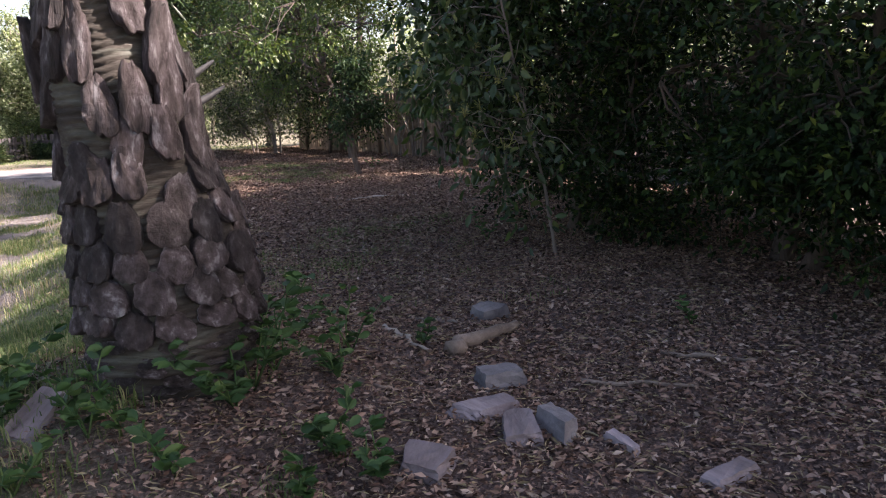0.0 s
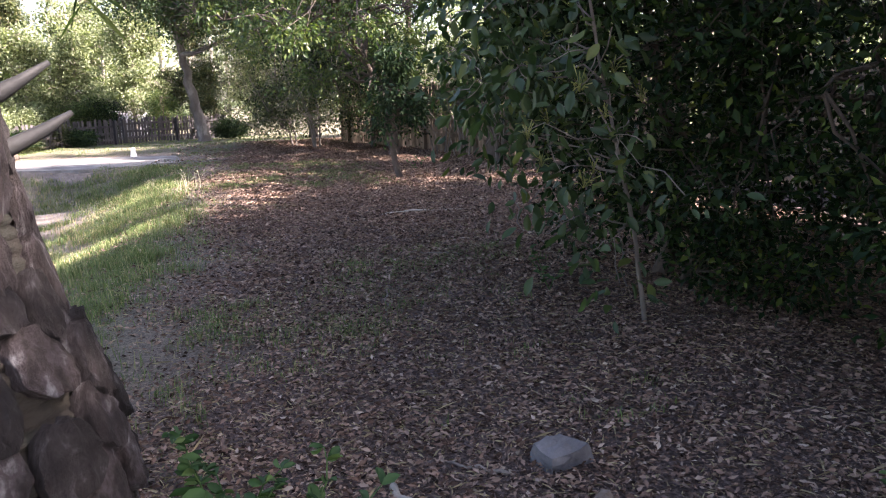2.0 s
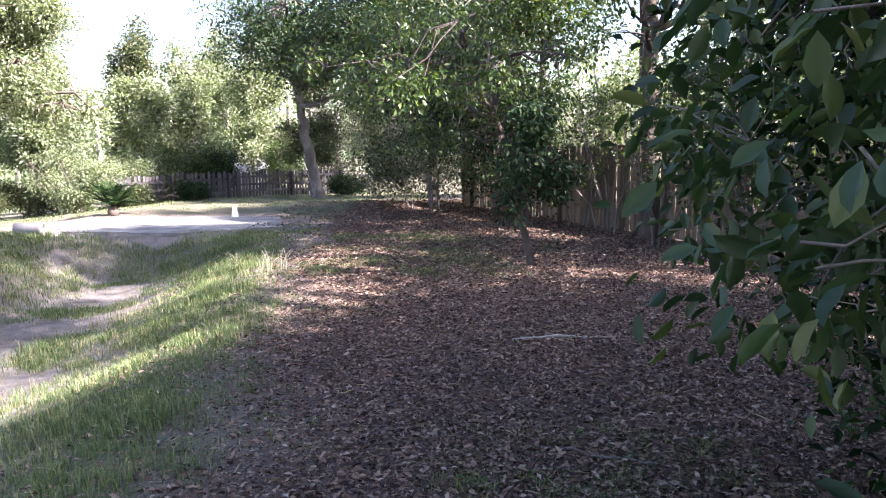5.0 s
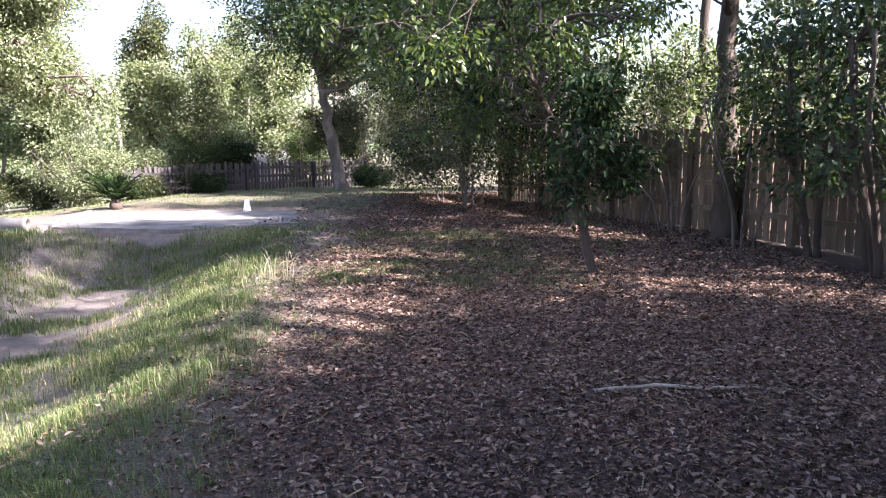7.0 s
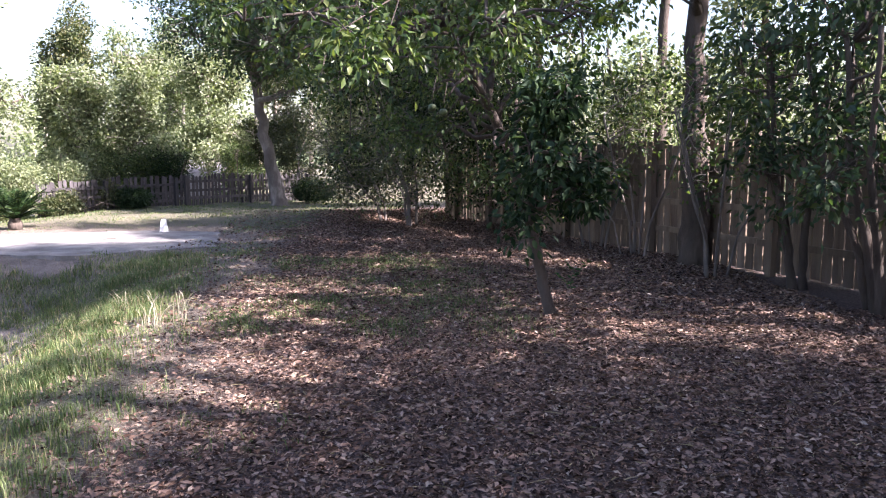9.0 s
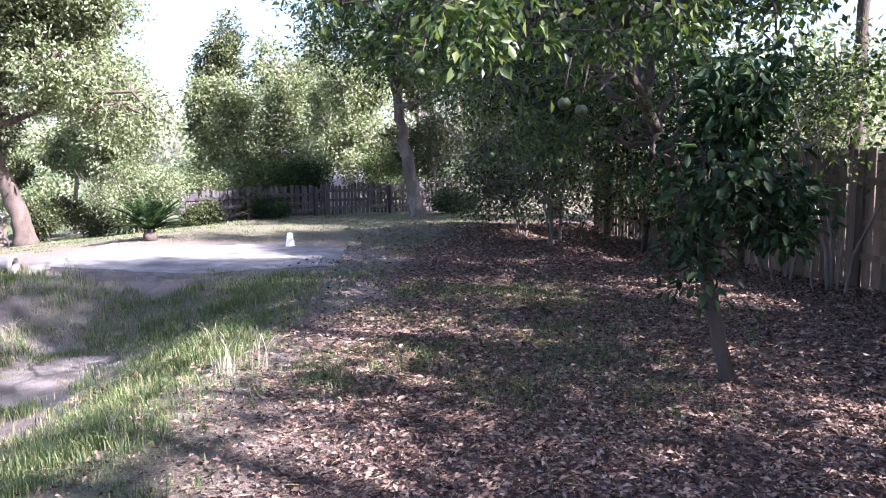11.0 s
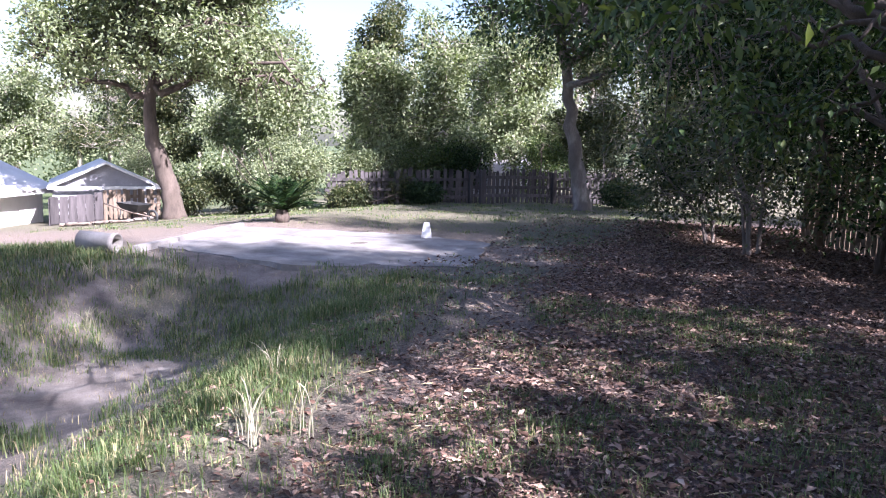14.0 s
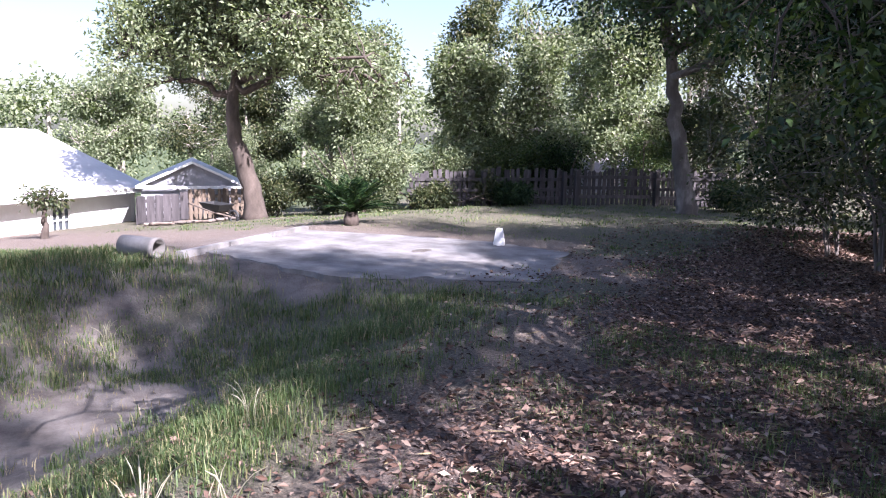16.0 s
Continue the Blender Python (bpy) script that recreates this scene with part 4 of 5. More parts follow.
pipe((-7.35, 20.4, 0.16), (-6.82, 20.5, 0.14), 0.13)


def rough_block(name, label, category, at, size, turn, mat, seed, tilt=(0, 0), taper=1.0, group=""):
    """A chipped lump: a bevelled block with uneven faces."""
    bm = bmesh.new()
    bmesh.ops.create_cube(bm, size=1)
    bmesh.ops.subdivide_edges(bm, edges=bm.edges[:], cuts=3, use_grid_fill=True)
    rng = np.random.default_rng(seed)
    for v in bm.verts:
        p = np.array(v.co)
        k = 1 - 0.03 * max(0, np.abs(p * 2).sum() - 2.0)
        w = (1 - (1 - taper) * (p[2] + 0.5)) * (1 + 0.3 * p[1] * ((seed % 3) - 1))
        p[1] += 0.25 * p[0] * ((seed % 5) - 2) / 2
        v.co = Vector(((p[0] * k * w + rng.normal(scale=0.018)) * size[0], (p[1] * k * w + rng.normal(scale=0.018)) * size[1], (p[2] * k + rng.normal(scale=0.04)) * size[2]))
    me = bpy.data.meshes.new(name)
    bm.to_mesh(me)
    bm.free()
    me.materials.append(mat)
    ob = new(name, me)
    ob.matrix_world = Matrix.Translation(at) @ Euler((radians(tilt[0]), radians(tilt[1]), radians(turn))).to_matrix().to_4x4()
    return tagged(ob, label, category, group)


rough_block("white_block", "broken white block standing on the concrete pad", "block", (-3.9, 24.3, 0.15), (0.17, 0.15, 0.24), 20, WHITE, 4, taper=0.55)

# ---- house and shed ----


def slab_mesh(name, pts, thick, mat, up=(0, 0, 1)):
    b = Buf()
    pts = np.array(pts, float)
    n = len(pts)
    b.add(np.concatenate([pts, pts - np.array(up) * thick]), [list(range(n)), list(range(n, 2 * n))[::-1]] + [[i, n + i, n + (i + 1) % n, (i + 1) % n] for i in range(n)])
    return b.mesh(name, mat, False)


def shed():
    L, R = np.array([-16.18, 27.8]), np.array([-14.21, 29.91])
    d = unit(R - L)
    back = np.array([-d[1], d[0]])
    z0, z1, za = -1.35, 0.2, 0.84
    depth = 3.4
    root = thing("shed", "grey gabled shed with white trim and a pale roof", "shed", at=(*((L + R) / 2), z0))
    p3 = lambda p, z: (p[0], p[1], z)
    A, B = L + d * 0.12 + back * 0.25, R - d * 0.12 + back * 0.25
    M = (L + R) / 2
    C, D = A + back * depth, B + back * depth
    part("front_wall", slab_mesh("front_wall", [p3(A, z0), p3(B, z0), p3(B, z1), p3(M + back * 0.25, za - 0.05), p3(A, z1)], 0.1, SHED_GREY, (*back, 0)), root)
    part("side_wall", slab_mesh("side_wall", [p3(B, z0), p3(D, z0), p3(D, z1), p3(B, z1)], 0.1, SHED_GREY, (*d, 0)), root)
    part("side_wall", slab_mesh("side_wall", [p3(C, z0), p3(A, z0), p3(A, z1), p3(C, z1)], 0.1, SHED_GREY, (*-d, 0)), root)
    for s, E in ((1, R), (-1, L)):
        q0, q1, q2, q3 = p3(E, z1 - 0.03), p3(M, za), p3(M + back * (depth + 0.5), za), p3(E + back * (depth + 0.5), z1 - 0.03)
        part("roof", slab_mesh("roof", [q0, q1, q2, q3], 0.06, ROOF), root)
        part("rake_trim", slab_mesh("rake_trim", [np.array(q0) - (0, 0, 0.06), np.array(q1) - (0, 0, 0.06), np.array(q1) + (0, 0, 0.01), np.array(q0) + (0, 0, 0.01)], 0.03, WHITE, (*back, 0)), root, "white roof trim")
    part("eave_trim", slab_mesh("eave_trim", [p3(L, z1 - 0.1), p3(R, z1 - 0.1), p3(R, z1 - 0.02), p3(L, z1 - 0.02)], 0.03, WHITE, (*back, 0)), root, "white horizontal trim")


shed()
board_fence((-15.75, 27.5), (-14.9, 28.45), 0.72, 0.2, 0.01, FENCE_GREY_SHADED, "patched plywood panels before the shed", 66, lean=0.02)
board_fence((-14.9, 28.45), (-13.9, 29.5), 0.8, 0.09, 0.03, FENCE, "brown picket fence before the shed", 67, lean=0.03)


def house():
    a, c = np.array([-17.75, 28.9]), np.array([-14.6, 15.5])
    d = unit(c - a)
    away = np.array([d[1], -d[0]])
    if away[0] > 0:
        away = -away
    z0, z1 = -2.3, 0.02
    root = thing("house", "low white house with a pale roof and one window", "house", at=(*a, z0))
    p3 = lambda p, z: (p[0], p[1], z)
    ln = np.linalg.norm(c - a)
    w0, w1 = 2.36, 2.99   # window along the wall
    wz0, wz1 = -1.0, -0.08
    n3 = (*-away, 0)
    sec = lambda u0, u1, zz0, zz1: slab_mesh("wall", [p3(a + d * u0, zz0), p3(a + d * u1, zz0), p3(a + d * u1, zz1), p3(a + d * u0, zz1)], 0.18, WHITE, n3)
    for args in ((0, w0, z0, z1), (w1, ln, z0, z1), (w0, w1, z0, wz0), (w0, w1, wz1, z1)):
        part("wall", sec(*args), root)
    e = a + away * 7
    part("wall", slab_mesh("wall", [p3(a, z0), p3(a, z1), p3(a + away * 3.5, z1 + 1.5), p3(e, z1), p3(e, z0)], 0.18, WHITE, (*d, 0)), root)
    o = -away * 0.45
    r0, r1 = a - d * 0.3 + o, c + o
    rid = away * 3.95
    part("roof", slab_mesh("roof", [p3(r0, z1 + 0.02), p3(r1, z1 + 0.02), p3(r1 + rid, z1 + 1.6), p3(r0 + rid, z1 + 1.6)], 0.1, ROOF), root)
    part("roof", slab_mesh("roof", [p3(r0 + rid * 2, z1 + 0.02), p3(r0 + rid, z1 + 1.6), p3(r1 + rid, z1 + 1.6), p3(r1 + rid * 2, z1 + 0.02)], 0.1, ROOF), root)
    part("fascia", slab_mesh("fascia", [p3(r0, z1 - 0.12), p3(r1, z1 - 0.12), p3(r1, z1 + 0.0), p3(r0, z1 + 0.0)], 0.03, WHITE, n3), root)
    win = part("window", slab_mesh("window", [p3(a + d * w0 + away * 0.1, wz0), p3(a + d * w1 + away * 0.1, wz0), p3(a + d * w1 + away * 0.1, wz1), p3(a + d * w0 + away * 0.1, wz1)], 0.02, GLASS, n3), root, "dark window with white glazing bars")
    for u in np.linspace(w0, w1, 4):
        fr = Buf()
        fr.box((*(a + d * u + away * 0.06), (wz0 + wz1) / 2), (0.035, 0.05, wz1 - wz0), math.atan2(d[1], d[0]))
        part("bar", fr.mesh("bar", WHITE, False), win)
    for zz in np.linspace(wz0, wz1, 4):
        fr = Buf()
        fr.box((*(a + d * (w0 + w1) / 2 + away * 0.06), zz), (w1 - w0, 0.05, 0.03), math.atan2(d[1], d[0]))
        part("bar", fr.mesh("bar", WHITE, False), win)


house()


# ---- loose stones, wood and sticks near the palm ----
DEBRIS = "broken pieces on the ground"
for i, (x, y, sz, turn, mat, tl) in enumerate((
        (1.62, 4.66, (0.2, 0.16, 0.1), 30, STONE, (10, -8)), (1.3, 3.42, (0.24, 0.14, 0.1), 8, STONE, (4, 0)), (1.14, 3.1, (0.34, 0.16, 0.06), 25, HUSK, (0, 6)),
        (1.2, 2.87, (0.16, 0.26, 0.07), -12, HUSK, (6, 0)), (1.36, 2.85, (0.12, 0.25, 0.1), 12, STONE, (0, 12)), (0.72, 2.62, (0.2, 0.26, 0.06), -25, HUSK, (0, 0)),
        (-0.78, 3.3, (0.16, 0.34, 0.06), -20, HUSK, (20, 0)), (1.82, 2.26, (0.27, 0.09, 0.05), 20, HUSK, (0, 0)), (1.57, 2.62, (0.06, 0.22, 0.04), 8, HUSK, (0, 0)))):
    rough_block("stone" if mat == STONE else "palm_leaf_base", "grey broken stone lying on dead leaves" if mat == STONE else "fallen dry palm leaf base lying on dead leaves", "stone" if mat == STONE else "palm husk", on_ground(x, y, sz[2] * 0.42), sz, turn, mat, 30 + i, tl, 0.85, DEBRIS)


def stick(a, b, r, label, seed, mat=None, bend=0.03):
    rng = np.random.default_rng(seed)
    n = 9
    p = curve_between((*a, 0), (*b, 0), n, 0, rng, bend)
    p[:, 2] = ground_z(p[:, 0], p[:, 1]) + r * 0.9 + np.abs(rng.normal(scale=0.008, size=n))
    bb = Buf()
    bb.tube(p, np.linspace(r, r * 0.55, n), 6, wobble=0.12, rng=rng)
    return tagged(new("stick", bb.mesh("stick", mat or WOOD)), label, "stick", "fallen sticks")


stick((1.64, 11.72), (2.72, 11.73), 0.016, "long pale fallen stick on dead leaves", 1, BARK_PALE, 0.015)
stick((1.15, 3.85), (1.68, 4.25), 0.05, "dark rotten branch on the ground", 2, WOOD)
stick((1.7, 3.33), (2.2, 3.08), 0.014, "thin dark stick on the ground", 3, WOOD)
stick((2.3, 3.6), (2.7, 3.3), 0.016, "thin broken stick on the ground", 4, WOOD)
stick((0.9, 4.5), (1.05, 3.9), 0.018, "thin broken stick on the ground", 5, BARK_PALE)

rngs = np.random.default_rng(77)
for i in range(22):
    x, y = rngs.uniform(0.4, 4.2), rngs.uniform(3.0, 14.0)
    a, ln = rngs.uniform(0, math.pi), rngs.uniform(0.2, 0.75)
    stick((x, y), (x + ln * math.cos(a), y + ln * math.sin(a)), rngs.uniform(0.005, 0.013), "thin dry stick lying on dead leaves", 300 + i, (WOOD, BARK, BARK_GREY)[i % 3], 0.04)

# ---- loose cover: dead leaves and grass ----
rngc = np.random.default_rng(9)


def scatter(n, x0, x1, y0, y1, share, rng, power=1.0):
    x, y = rng.uniform(x0, x1, n), rng.uniform(y0, y1, n)
    keep = rng.uniform(size=n) < share(x, y) ** power
    return x[keep], y[keep]


def lay_litter(n, box, size):
    x, y = scatter(n, *box, lambda a, b: 0.12 + 0.88 * litter_share(a, b), rngc)
    at = np.stack([x, y, ground_z(x, y) + rngc.uniform(0.004, 0.03, len(x))], -1)
    a = rngc.uniform(0, 2 * np.pi, len(x))
    along = np.stack([np.cos(a), np.sin(a), rngc.normal(scale=0.25, size=len(x))], -1)
    s = size * (0.4 + 1.3 * rngc.uniform(size=len(x)) ** 2)
    return at, along, s


for box, n, size in (((-1.6, 5.5, 0.8, 8.0), 180000, 0.032), ((-2.0, 6.5, 8.0, 16.0), 230000, 0.038), ((-3.0, 5.5, 16.0, 30.0), 190000, 0.045)):
    at, along, s = lay_litter(n, box, size)
    tagged(new("dead_leaves", leaf_mesh("dead_leaves", at, along, s, s * 0.42, LITTER, rngc, fold=0.3)), "brown dead leaves strewn over the ground", "leaves", kind="stuff")


def lay_grass(tufts, box, height, share, mat, width=0.004, blades=14, spread=0.05, power=1.2):
    """Tufts of bent blades, taller where the noise says."""
    tx, ty = scatter(tufts, *box, share, rngc, power)
    k = len(tx) * blades
    x = np.repeat(tx, blades) + rngc.normal(scale=spread, size=k)
    y = np.repeat(ty, blades) + rngc.normal(scale=spread, size=k)
    h = height * (1 - 0.4 * litter_share(x, y)) * rngc.uniform(0.35, 1.15, k) * np.repeat(0.35 + 1.1 * value_noise(tx, ty, 0.45, 41), blades)
    a = rngc.uniform(0, 2 * np.pi, k)
    bend = rngc.uniform(0.15, 0.9, k)
    base = np.stack([x, y, ground_z(x, y) - 0.01], -1)
    out = np.stack([np.cos(a), np.sin(a), 0 * a], -1)
    side = np.stack([-np.sin(a), np.cos(a), 0 * a], -1) * width * (0.6 + 0.9 * rngc.uniform(size=k))[:, None]
    m = base + out * (bend * h * 0.3)[:, None] + np.array([0, 0, 0.6]) * h[:, None]
    tip = base + out * (bend * h)[:, None] + np.array([0, 0, 1.0]) * (h * (1 - bend * 0.4))[:, None]
    v = np.stack([base - side, base + side, m - side * 0.8, m + side * 0.8, tip], 1)
    t = (np.arange(k)[:, None, None] * 5 + np.array([(0, 1, 3), (0, 3, 2), (2, 3, 4)])[None]).reshape(-1, 3)
    return tri_mesh("grass", v.reshape(-1, 3), t, mat)


tagged(new("grass", lay_grass(34000, (-5, 3, 0.5, 21), 0.13, grass_share, GRASS, 0.0026, 16)), "green grass on the sloping bank", "grass", kind="stuff")
tagged(new("grass", lay_grass(9000, (-11, -3.5, 8, 21), 0.15, grass_share, GRASS, 0.0035, 16, 0.07)), "tall sunlit grass on the rise", "grass", kind="stuff")
tagged(new("grass", lay_grass(7000, (-14, 1, 21, 38), 0.07, grass_share, GRASS, 0.006, 14, 0.09)), "short lawn grass beyond the pad", "grass", kind="stuff")
tagged(new("dry_straw", lay_grass(4500, (-10, -2, 8, 21), 0.12, lambda a, b: 0.15 + 0.6 * grass_share(a, b), STRAW, 0.0028, 8, 0.09)), "tall dry grass stalks on the sunlit rise", "straw", kind="stuff")
tagged(new("dry_straw", lay_grass(2600, (-5, 3, 0.5, 20), 0.08, lambda a, b: 0.3 + 0 * a, STRAW, 0.002, 6, 0.08)), "dry straw and dead grass stalks", "straw", kind="stuff")


def lay_twigs(n, box, length):
    x, y = scatter(n, *box, lambda a, b: 0.15 + 0.85 * litter_share(a, b), rngc)
    at = np.stack([x, y, ground_z(x, y) + 0.012], -1)
    a = rngc.uniform(0, 2 * np.pi, len(x))
    along = np.stack([np.cos(a), np.sin(a), rngc.normal(scale=0.06, size=len(x))], -1)
    s = length * rngc.uniform(0.3, 1.3, len(x))
    return leaf_mesh("twigs", at, along, s, 0.006 + 0.006 * rngc.uniform(size=len(x)), STRAW, rngc, fold=0.5)


tagged(new("twigs", lay_twigs(9000, (-0.8, 4.5, 0.8, 8.0), 0.06)), "short broken straw strewn over dead leaves", "twigs", kind="stuff")
tagged(new("twigs", lay_twigs(5000, (-1.5, 4.5, 0.8, 20.0), 0.16)), "dry twigs and straw strewn over dead leaves", "twigs", kind="stuff")


# ---- weeds and seedlings ----
def weed(x, y, height, leaves, size, mat, seed, label, category="weed"):
    """A low broad-leaved plant: stems from one root, lobed leaves in steps."""
    rng = np.random.default_rng(seed)
    base = np.array(on_ground(x, y))
    root = thing("weed", label, category, "weeds round the palm", at=tuple(base))
    sb, at, al = Buf(), [], []
    for s in range(max(2, leaves // 6)):
        a = rng.uniform(0, 2 * np.pi)
        e = base + np.array([np.cos(a) * height * 0.6, np.sin(a) * height * 0.6, height * rng.uniform(0.6, 1.1)])
        c = curve_between(base, e, 6, 0.1, rng, 0.03)
        sb.tube(c, np.linspace(0.005, 0.002, 6), 4)
        for k in range(7):
            q = c[1 + k % 5]
            b2 = rng.uniform(0, 2 * np.pi)
            d = np.array([np.cos(b2), np.sin(b2), rng.uniform(0.0, 0.6)])
            for lobe in (-0.7, 0, 0.7):
                r = np.array([d[0] * math.cos(lobe) - d[1] * math.sin(lobe), d[0] * math.sin(lobe) + d[1] * math.cos(lobe), d[2]])
                at.append(q)
                al.append(r)
    tagged(part("stem", sb.mesh("stem", mat), root), kind="stuff")
    at, al = np.array(at), np.array(al)
    sz = size * rng.uniform(0.6, 1.2, len(at))
    part("foliage", leaf_mesh("foliage", at, al, sz, sz * 0.5, mat, rng, True), root)


WEED = leaf_material("weed_leaf", [(0.0, (0.025, 0.06, 0.022)), (0.7, (0.05, 0.11, 0.038)), (1.0, (0.1, 0.16, 0.055))], 0.6, 0.3, 0.3)
rngd = np.random.default_rng(19)
for i, (x, y, h, n, s) in enumerate(((0.02, 3.18, 0.42, 40, 0.1), (0.1, 3.35, 0.5, 40, 0.1), (0.2, 3.55, 0.35, 30, 0.09), (-0.55, 3.05, 0.3, 26, 0.1), (-0.42, 3.02, 0.22, 20, 0.09), (0.5, 3.5, 0.3, 26, 0.09), (0.62, 3.95, 0.32, 24, 0.09), (0.4, 2.75, 0.22, 24, 0.09), (0.55, 2.55, 0.2, 24, 0.08), (-0.2, 2.7, 0.25, 20, 0.09), (-0.9, 3.2, 0.35, 30, 0.1), (-1.0, 3.6, 0.4, 30, 0.1), (0.35, 4.2, 0.3, 24, 0.08), (0.2, 4.5, 0.25, 20, 0.08), (-0.75, 2.75, 0.3, 24, 0.09), (0.25, 2.45, 0.18, 16, 0.08), (1.05, 4.1, 0.16, 14, 0.06), (2.75, 4.0, 0.2, 16, 0.06), (2.5, 7.4, 0.3, 24, 0.07), (3.4, 9.3, 0.3, 20, 0.07), (2.9, 17.2, 0.25, 16, 0.06), (3.2, 18.2, 0.3, 20, 0.07))):
    weed(x, y, h, int(n * 0.75), s * 0.8, WEED, 700 + i, "low green weed with lobed leaves beside dead leaves")


# ---- the far corner: wood pile, kerb, house plant, roof behind the fence ----
for i, (x, y, ln, turn) in enumerate(((-14.4, 27.2, 1.0, 40), (-14.1, 27.35, 0.8, 60), (-13.9, 27.7, 0.9, 20), (-13.5, 28.2, 0.7, 75), (-14.3, 27.0, 0.7, 10), (-13.3, 28.6, 1.1, 50), (-13.1, 28.8, 0.9, 35))):
    c, s = math.cos(radians(turn)) * ln / 2, math.sin(radians(turn)) * ln / 2
    stick((x - c, y - s), (x + c, y + s), 0.05, "weathered log lying beside the shed fence", 40 + i, BARK_GREY if i % 2 else WOOD)


def kerb():
    pts = [(-6.75, 20.75), (-6.95, 21.8), (-7.15, 22.9), (-7.4, 24.1)]
    root = thing("kerb_edging", "pale concrete edging along the worn pad", "kerb", at=on_ground(*pts[0]))
    for p, q in zip(pts[:-1], pts[1:]):
        p, q = np.array(p), np.array(q)
        bb = Buf()
        bb.box((*((p + q) / 2), 0.01), (np.linalg.norm(q - p) - 0.02, 0.11, 0.14), math.atan2(*(q - p)[::-1]), 0.96)
        part("kerb_stone", bb.mesh("kerb_stone", CONCRETE, False), root)


kerb()


def far_roof():
    c = np.array([-8.6, 44.5, 0.0])
    d = unit(np.array([0.85, 0.5]))
    back = np.array([-d[1], d[0]])
    root = thing("neighbour_house", "grey shingled roof and wall behind the picket fence", "house", at=(c[0], c[1], -0.6))
    p3 = lambda u, v, z: (*(c[:2] + d * u + back * v), z)
    part("wall", slab_mesh("wall", [p3(-2, 0, -0.6), p3(2, 0, -0.6), p3(2, 0, 0.4), p3(-2, 0, 0.4)], 0.15, SHED_GREY, (*back, 0)), root)
    part("roof", slab_mesh("roof", [p3(-2.3, -0.3, 0.4), p3(2.3, -0.3, 0.4), p3(1.6, 2, 1.25), p3(-1.6, 2, 1.25)], 0.08, ROOF_DARK), root)


far_roof()
plant("potted_palm", "small dry palm with a shaggy trunk beside the house wall", "plant", (-14.1, 23.8), [(0, 0, 0.35), (0.03, 0, 0.7)], 0.09,
      [(-14.1, 23.8, float(ground_z(-14.1, 23.8)) + 0.85, 0.4, 0.4, 0.2)], 6, 30, 16, 0.1, 0.11, LEAF_OLIVE, seed=801, droop=0.6)


def grass_tuft(x, y, height, n, seed, label):
    """A tall pale tuft with arching seed stalks."""
    rng = np.random.default_rng(seed)
    base = np.array(on_ground(x, y))
    b = Buf()
    for i in range(n):
        a, h = rng.uniform(0, 2 * np.pi), height * rng.uniform(0.6, 1.1)
        out = h * rng.uniform(0.1, 0.55)
        s = base + np.array([rng.normal(scale=0.03), rng.normal(scale=0.03), -0.01])
        p = [s + np.array([np.cos(a) * out * u * u, np.sin(a) * out * u * u, h * (u - 0.25 * u ** 3)]) for u in np.linspace(0, 1, 6)]
        b.tube(p, [0.004, 0.004, 0.0035, 0.003, 0.0045 if i % 3 == 0 else 0.0025, 0.001], 3, cap=False)
    tagged(new("grass_tuft", b.mesh("grass_tuft", PALE_STALK)), label, "grass", "tall grass tufts")


for i, (x, y, h, n) in enumerate(((-1.35, 15.7, 0.5, 7), (-1.2, 15.95, 0.42, 6), (-1.5, 15.85, 0.35, 6), (-1.55, 14.4, 0.35, 5), (-2.2, 17.2, 0.3, 8), (-5.6, 18.8, 0.35, 14), (-6.2, 19.4, 0.35, 14))):
    grass_tuft(x, y, h, n, 900 + i, "tall pale tuft of dry grass on the bank")


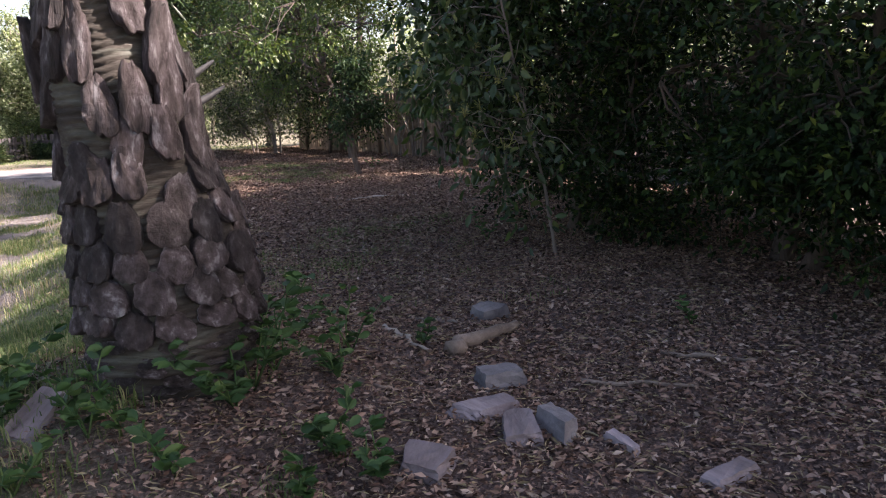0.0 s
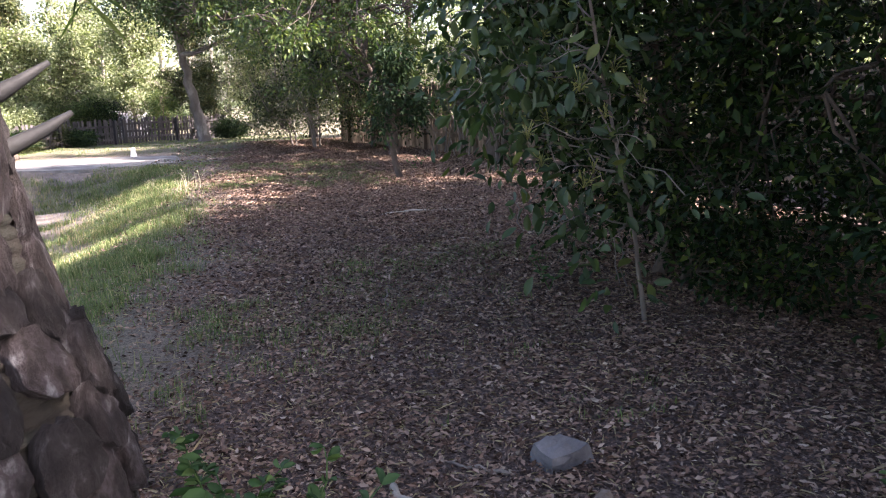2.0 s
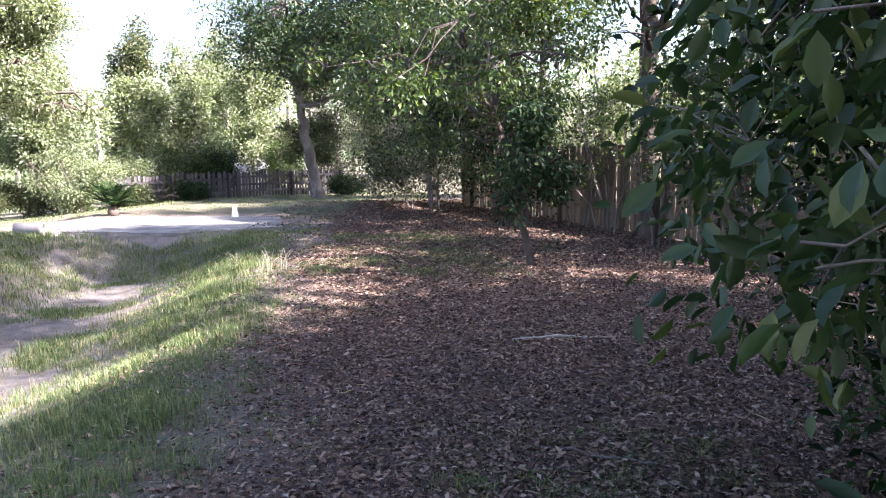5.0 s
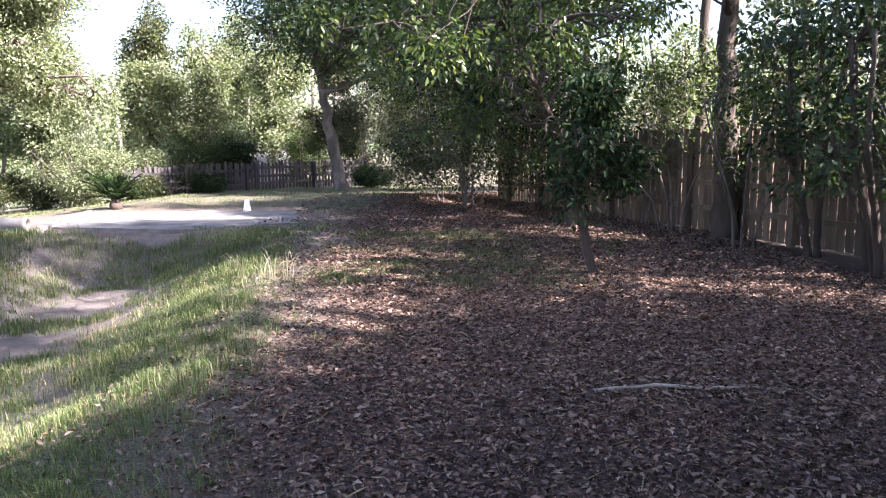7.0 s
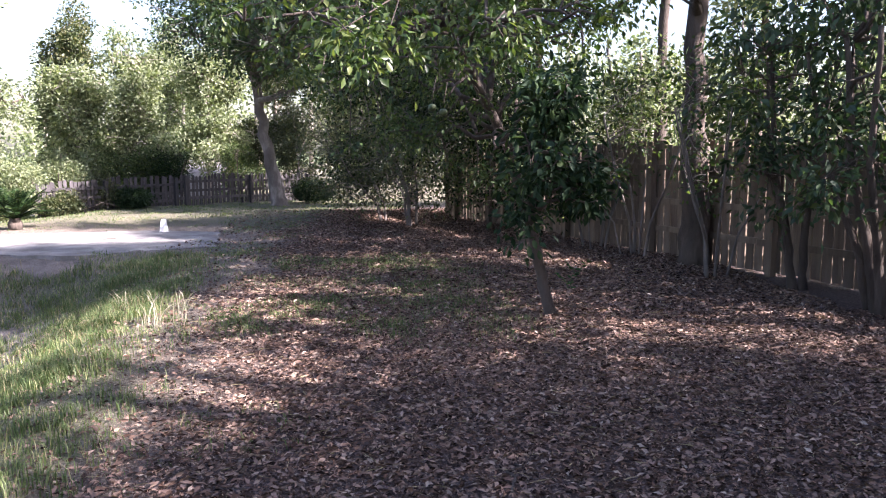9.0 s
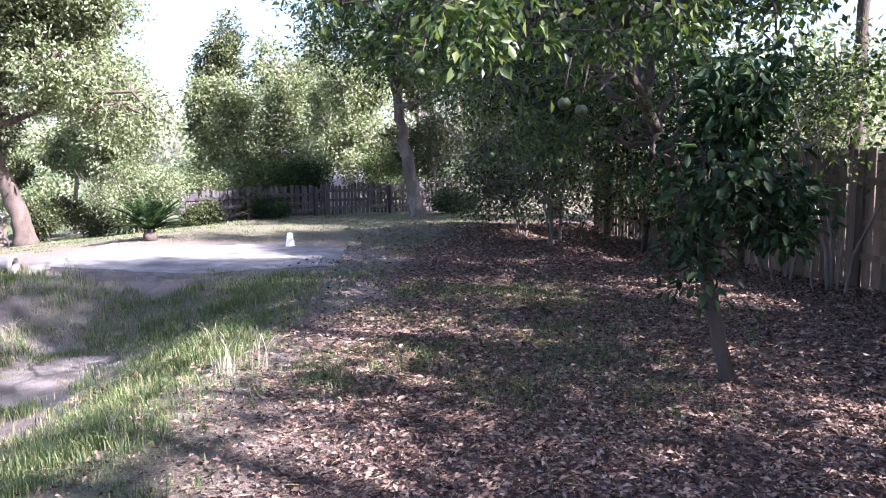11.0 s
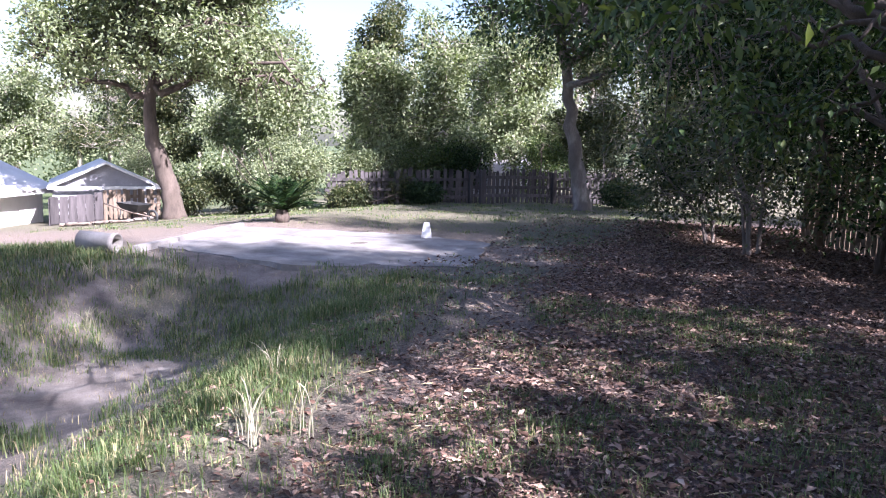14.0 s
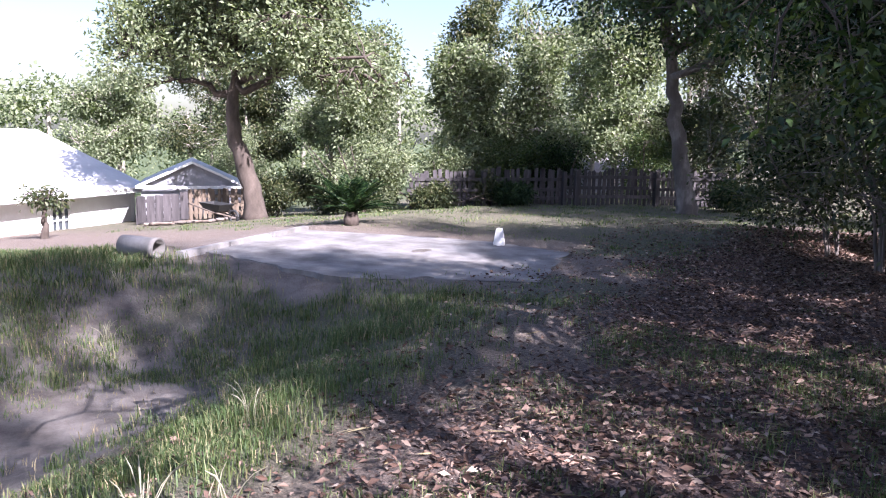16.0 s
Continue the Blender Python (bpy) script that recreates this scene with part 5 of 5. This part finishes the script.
def wheelbarrow(x, y):
    base = np.array(on_ground(x, y))
    root = thing("wheelbarrow", "dark old wheelbarrow leaning beside the shed fence", "wheelbarrow", at=tuple(base))
    tray = Buf()
    lo = [(-0.22, -0.16, 0.28), (0.22, -0.16, 0.28), (0.22, 0.16, 0.28), (-0.22, 0.16, 0.28)]
    hi = [(-0.36, -0.26, 0.5), (0.38, -0.26, 0.46), (0.38, 0.26, 0.46), (-0.36, 0.26, 0.5)]
    inn = [(px * 0.94, py * 0.94, pz) for px, py, pz in hi]
    bot = [(px * 0.94, py * 0.94, pz + 0.02) for px, py, pz in lo]
    tray.add([base + np.array(v) for v in lo + hi + inn + bot], [[0, 3, 2, 1]] + [[i, (i + 1) % 4, 4 + (i + 1) % 4, 4 + i] for i in range(4)] + [[4 + i, 4 + (i + 1) % 4, 8 + (i + 1) % 4, 8 + i] for i in range(4)] + [[8 + i, 8 + (i + 1) % 4, 12 + (i + 1) % 4, 12 + i] for i in range(4)] + [[12, 13, 14, 15]])
    part("tray", tray.mesh("tray", DARK, False), root)
    for s in (-1, 1):
        h = Buf()
        h.tube([base + (0.55, s * 0.06, 0.17), base + (0.0, s * 0.18, 0.27), base + (-0.75, s * 0.24, 0.45)], [0.02] * 3, 6)
        part("handle", h.mesh("handle", WOOD), root)
        g = Buf()
        g.tube([base + (-0.25, s * 0.2, 0.33), base + (-0.3, s * 0.22, 0.0)], [0.016] * 2, 6)
        part("leg", g.mesh("leg", DARK), root)
    w = Buf()
    ring = [base + (0.58 + 0.15 * math.cos(a), 0, 0.17 + 0.15 * math.sin(a)) for a in np.linspace(0, 2 * math.pi, 17)]
    w.tube(ring, [0.035] * 17, 7, cap=False)
    part("wheel", w.mesh("wheel", DARK), root)


wheelbarrow(-13.55, 28.1)

# ---- citrus fruit ----
for i, (x, y, z) in enumerate(((1.16, 13.6, 1.93), (1.235, 13.62, 1.9), (0.33, 14.75, 2.2))):
    bm = bmesh.new()
    bmesh.ops.create_uvsphere(bm, u_segments=18, v_segments=12, radius=0.028)
    for v in bm.verts:
        v.co.z *= 0.92 + 0.06 * (v.co.z > 0)
        v.co += Vector((noise.noise(v.co * 30 + Vector((i, 0, 0))), noise.noise(v.co * 30), 0)) * 0.002
        if v.co.z > 0.024:
            v.co.z -= 0.006
    me = bpy.data.meshes.new("citrus_fruit")
    bm.to_mesh(me)
    bm.free()
    me.materials.append(FRUIT)
    me.polygons.foreach_set("use_smooth", [True] * len(me.polygons))
    f = new("citrus_fruit", me)
    f.location = (x, y, z)
    tagged(f, "green-yellow citrus fruit hanging from a branch", "fruit", "hanging citrus fruit")
    sb = Buf()
    sb.tube([(x, y, z + 0.05), (x + 0.01, y + 0.01, z + 0.1), (x + 0.03, y + 0.05, z + 0.2)], [0.003, 0.003, 0.004], 5)
    stem = new("stem", sb.mesh("stem", BARK))
    stem.parent = f
    stem.matrix_parent_inverse = Matrix.Translation((-x, -y, -z))
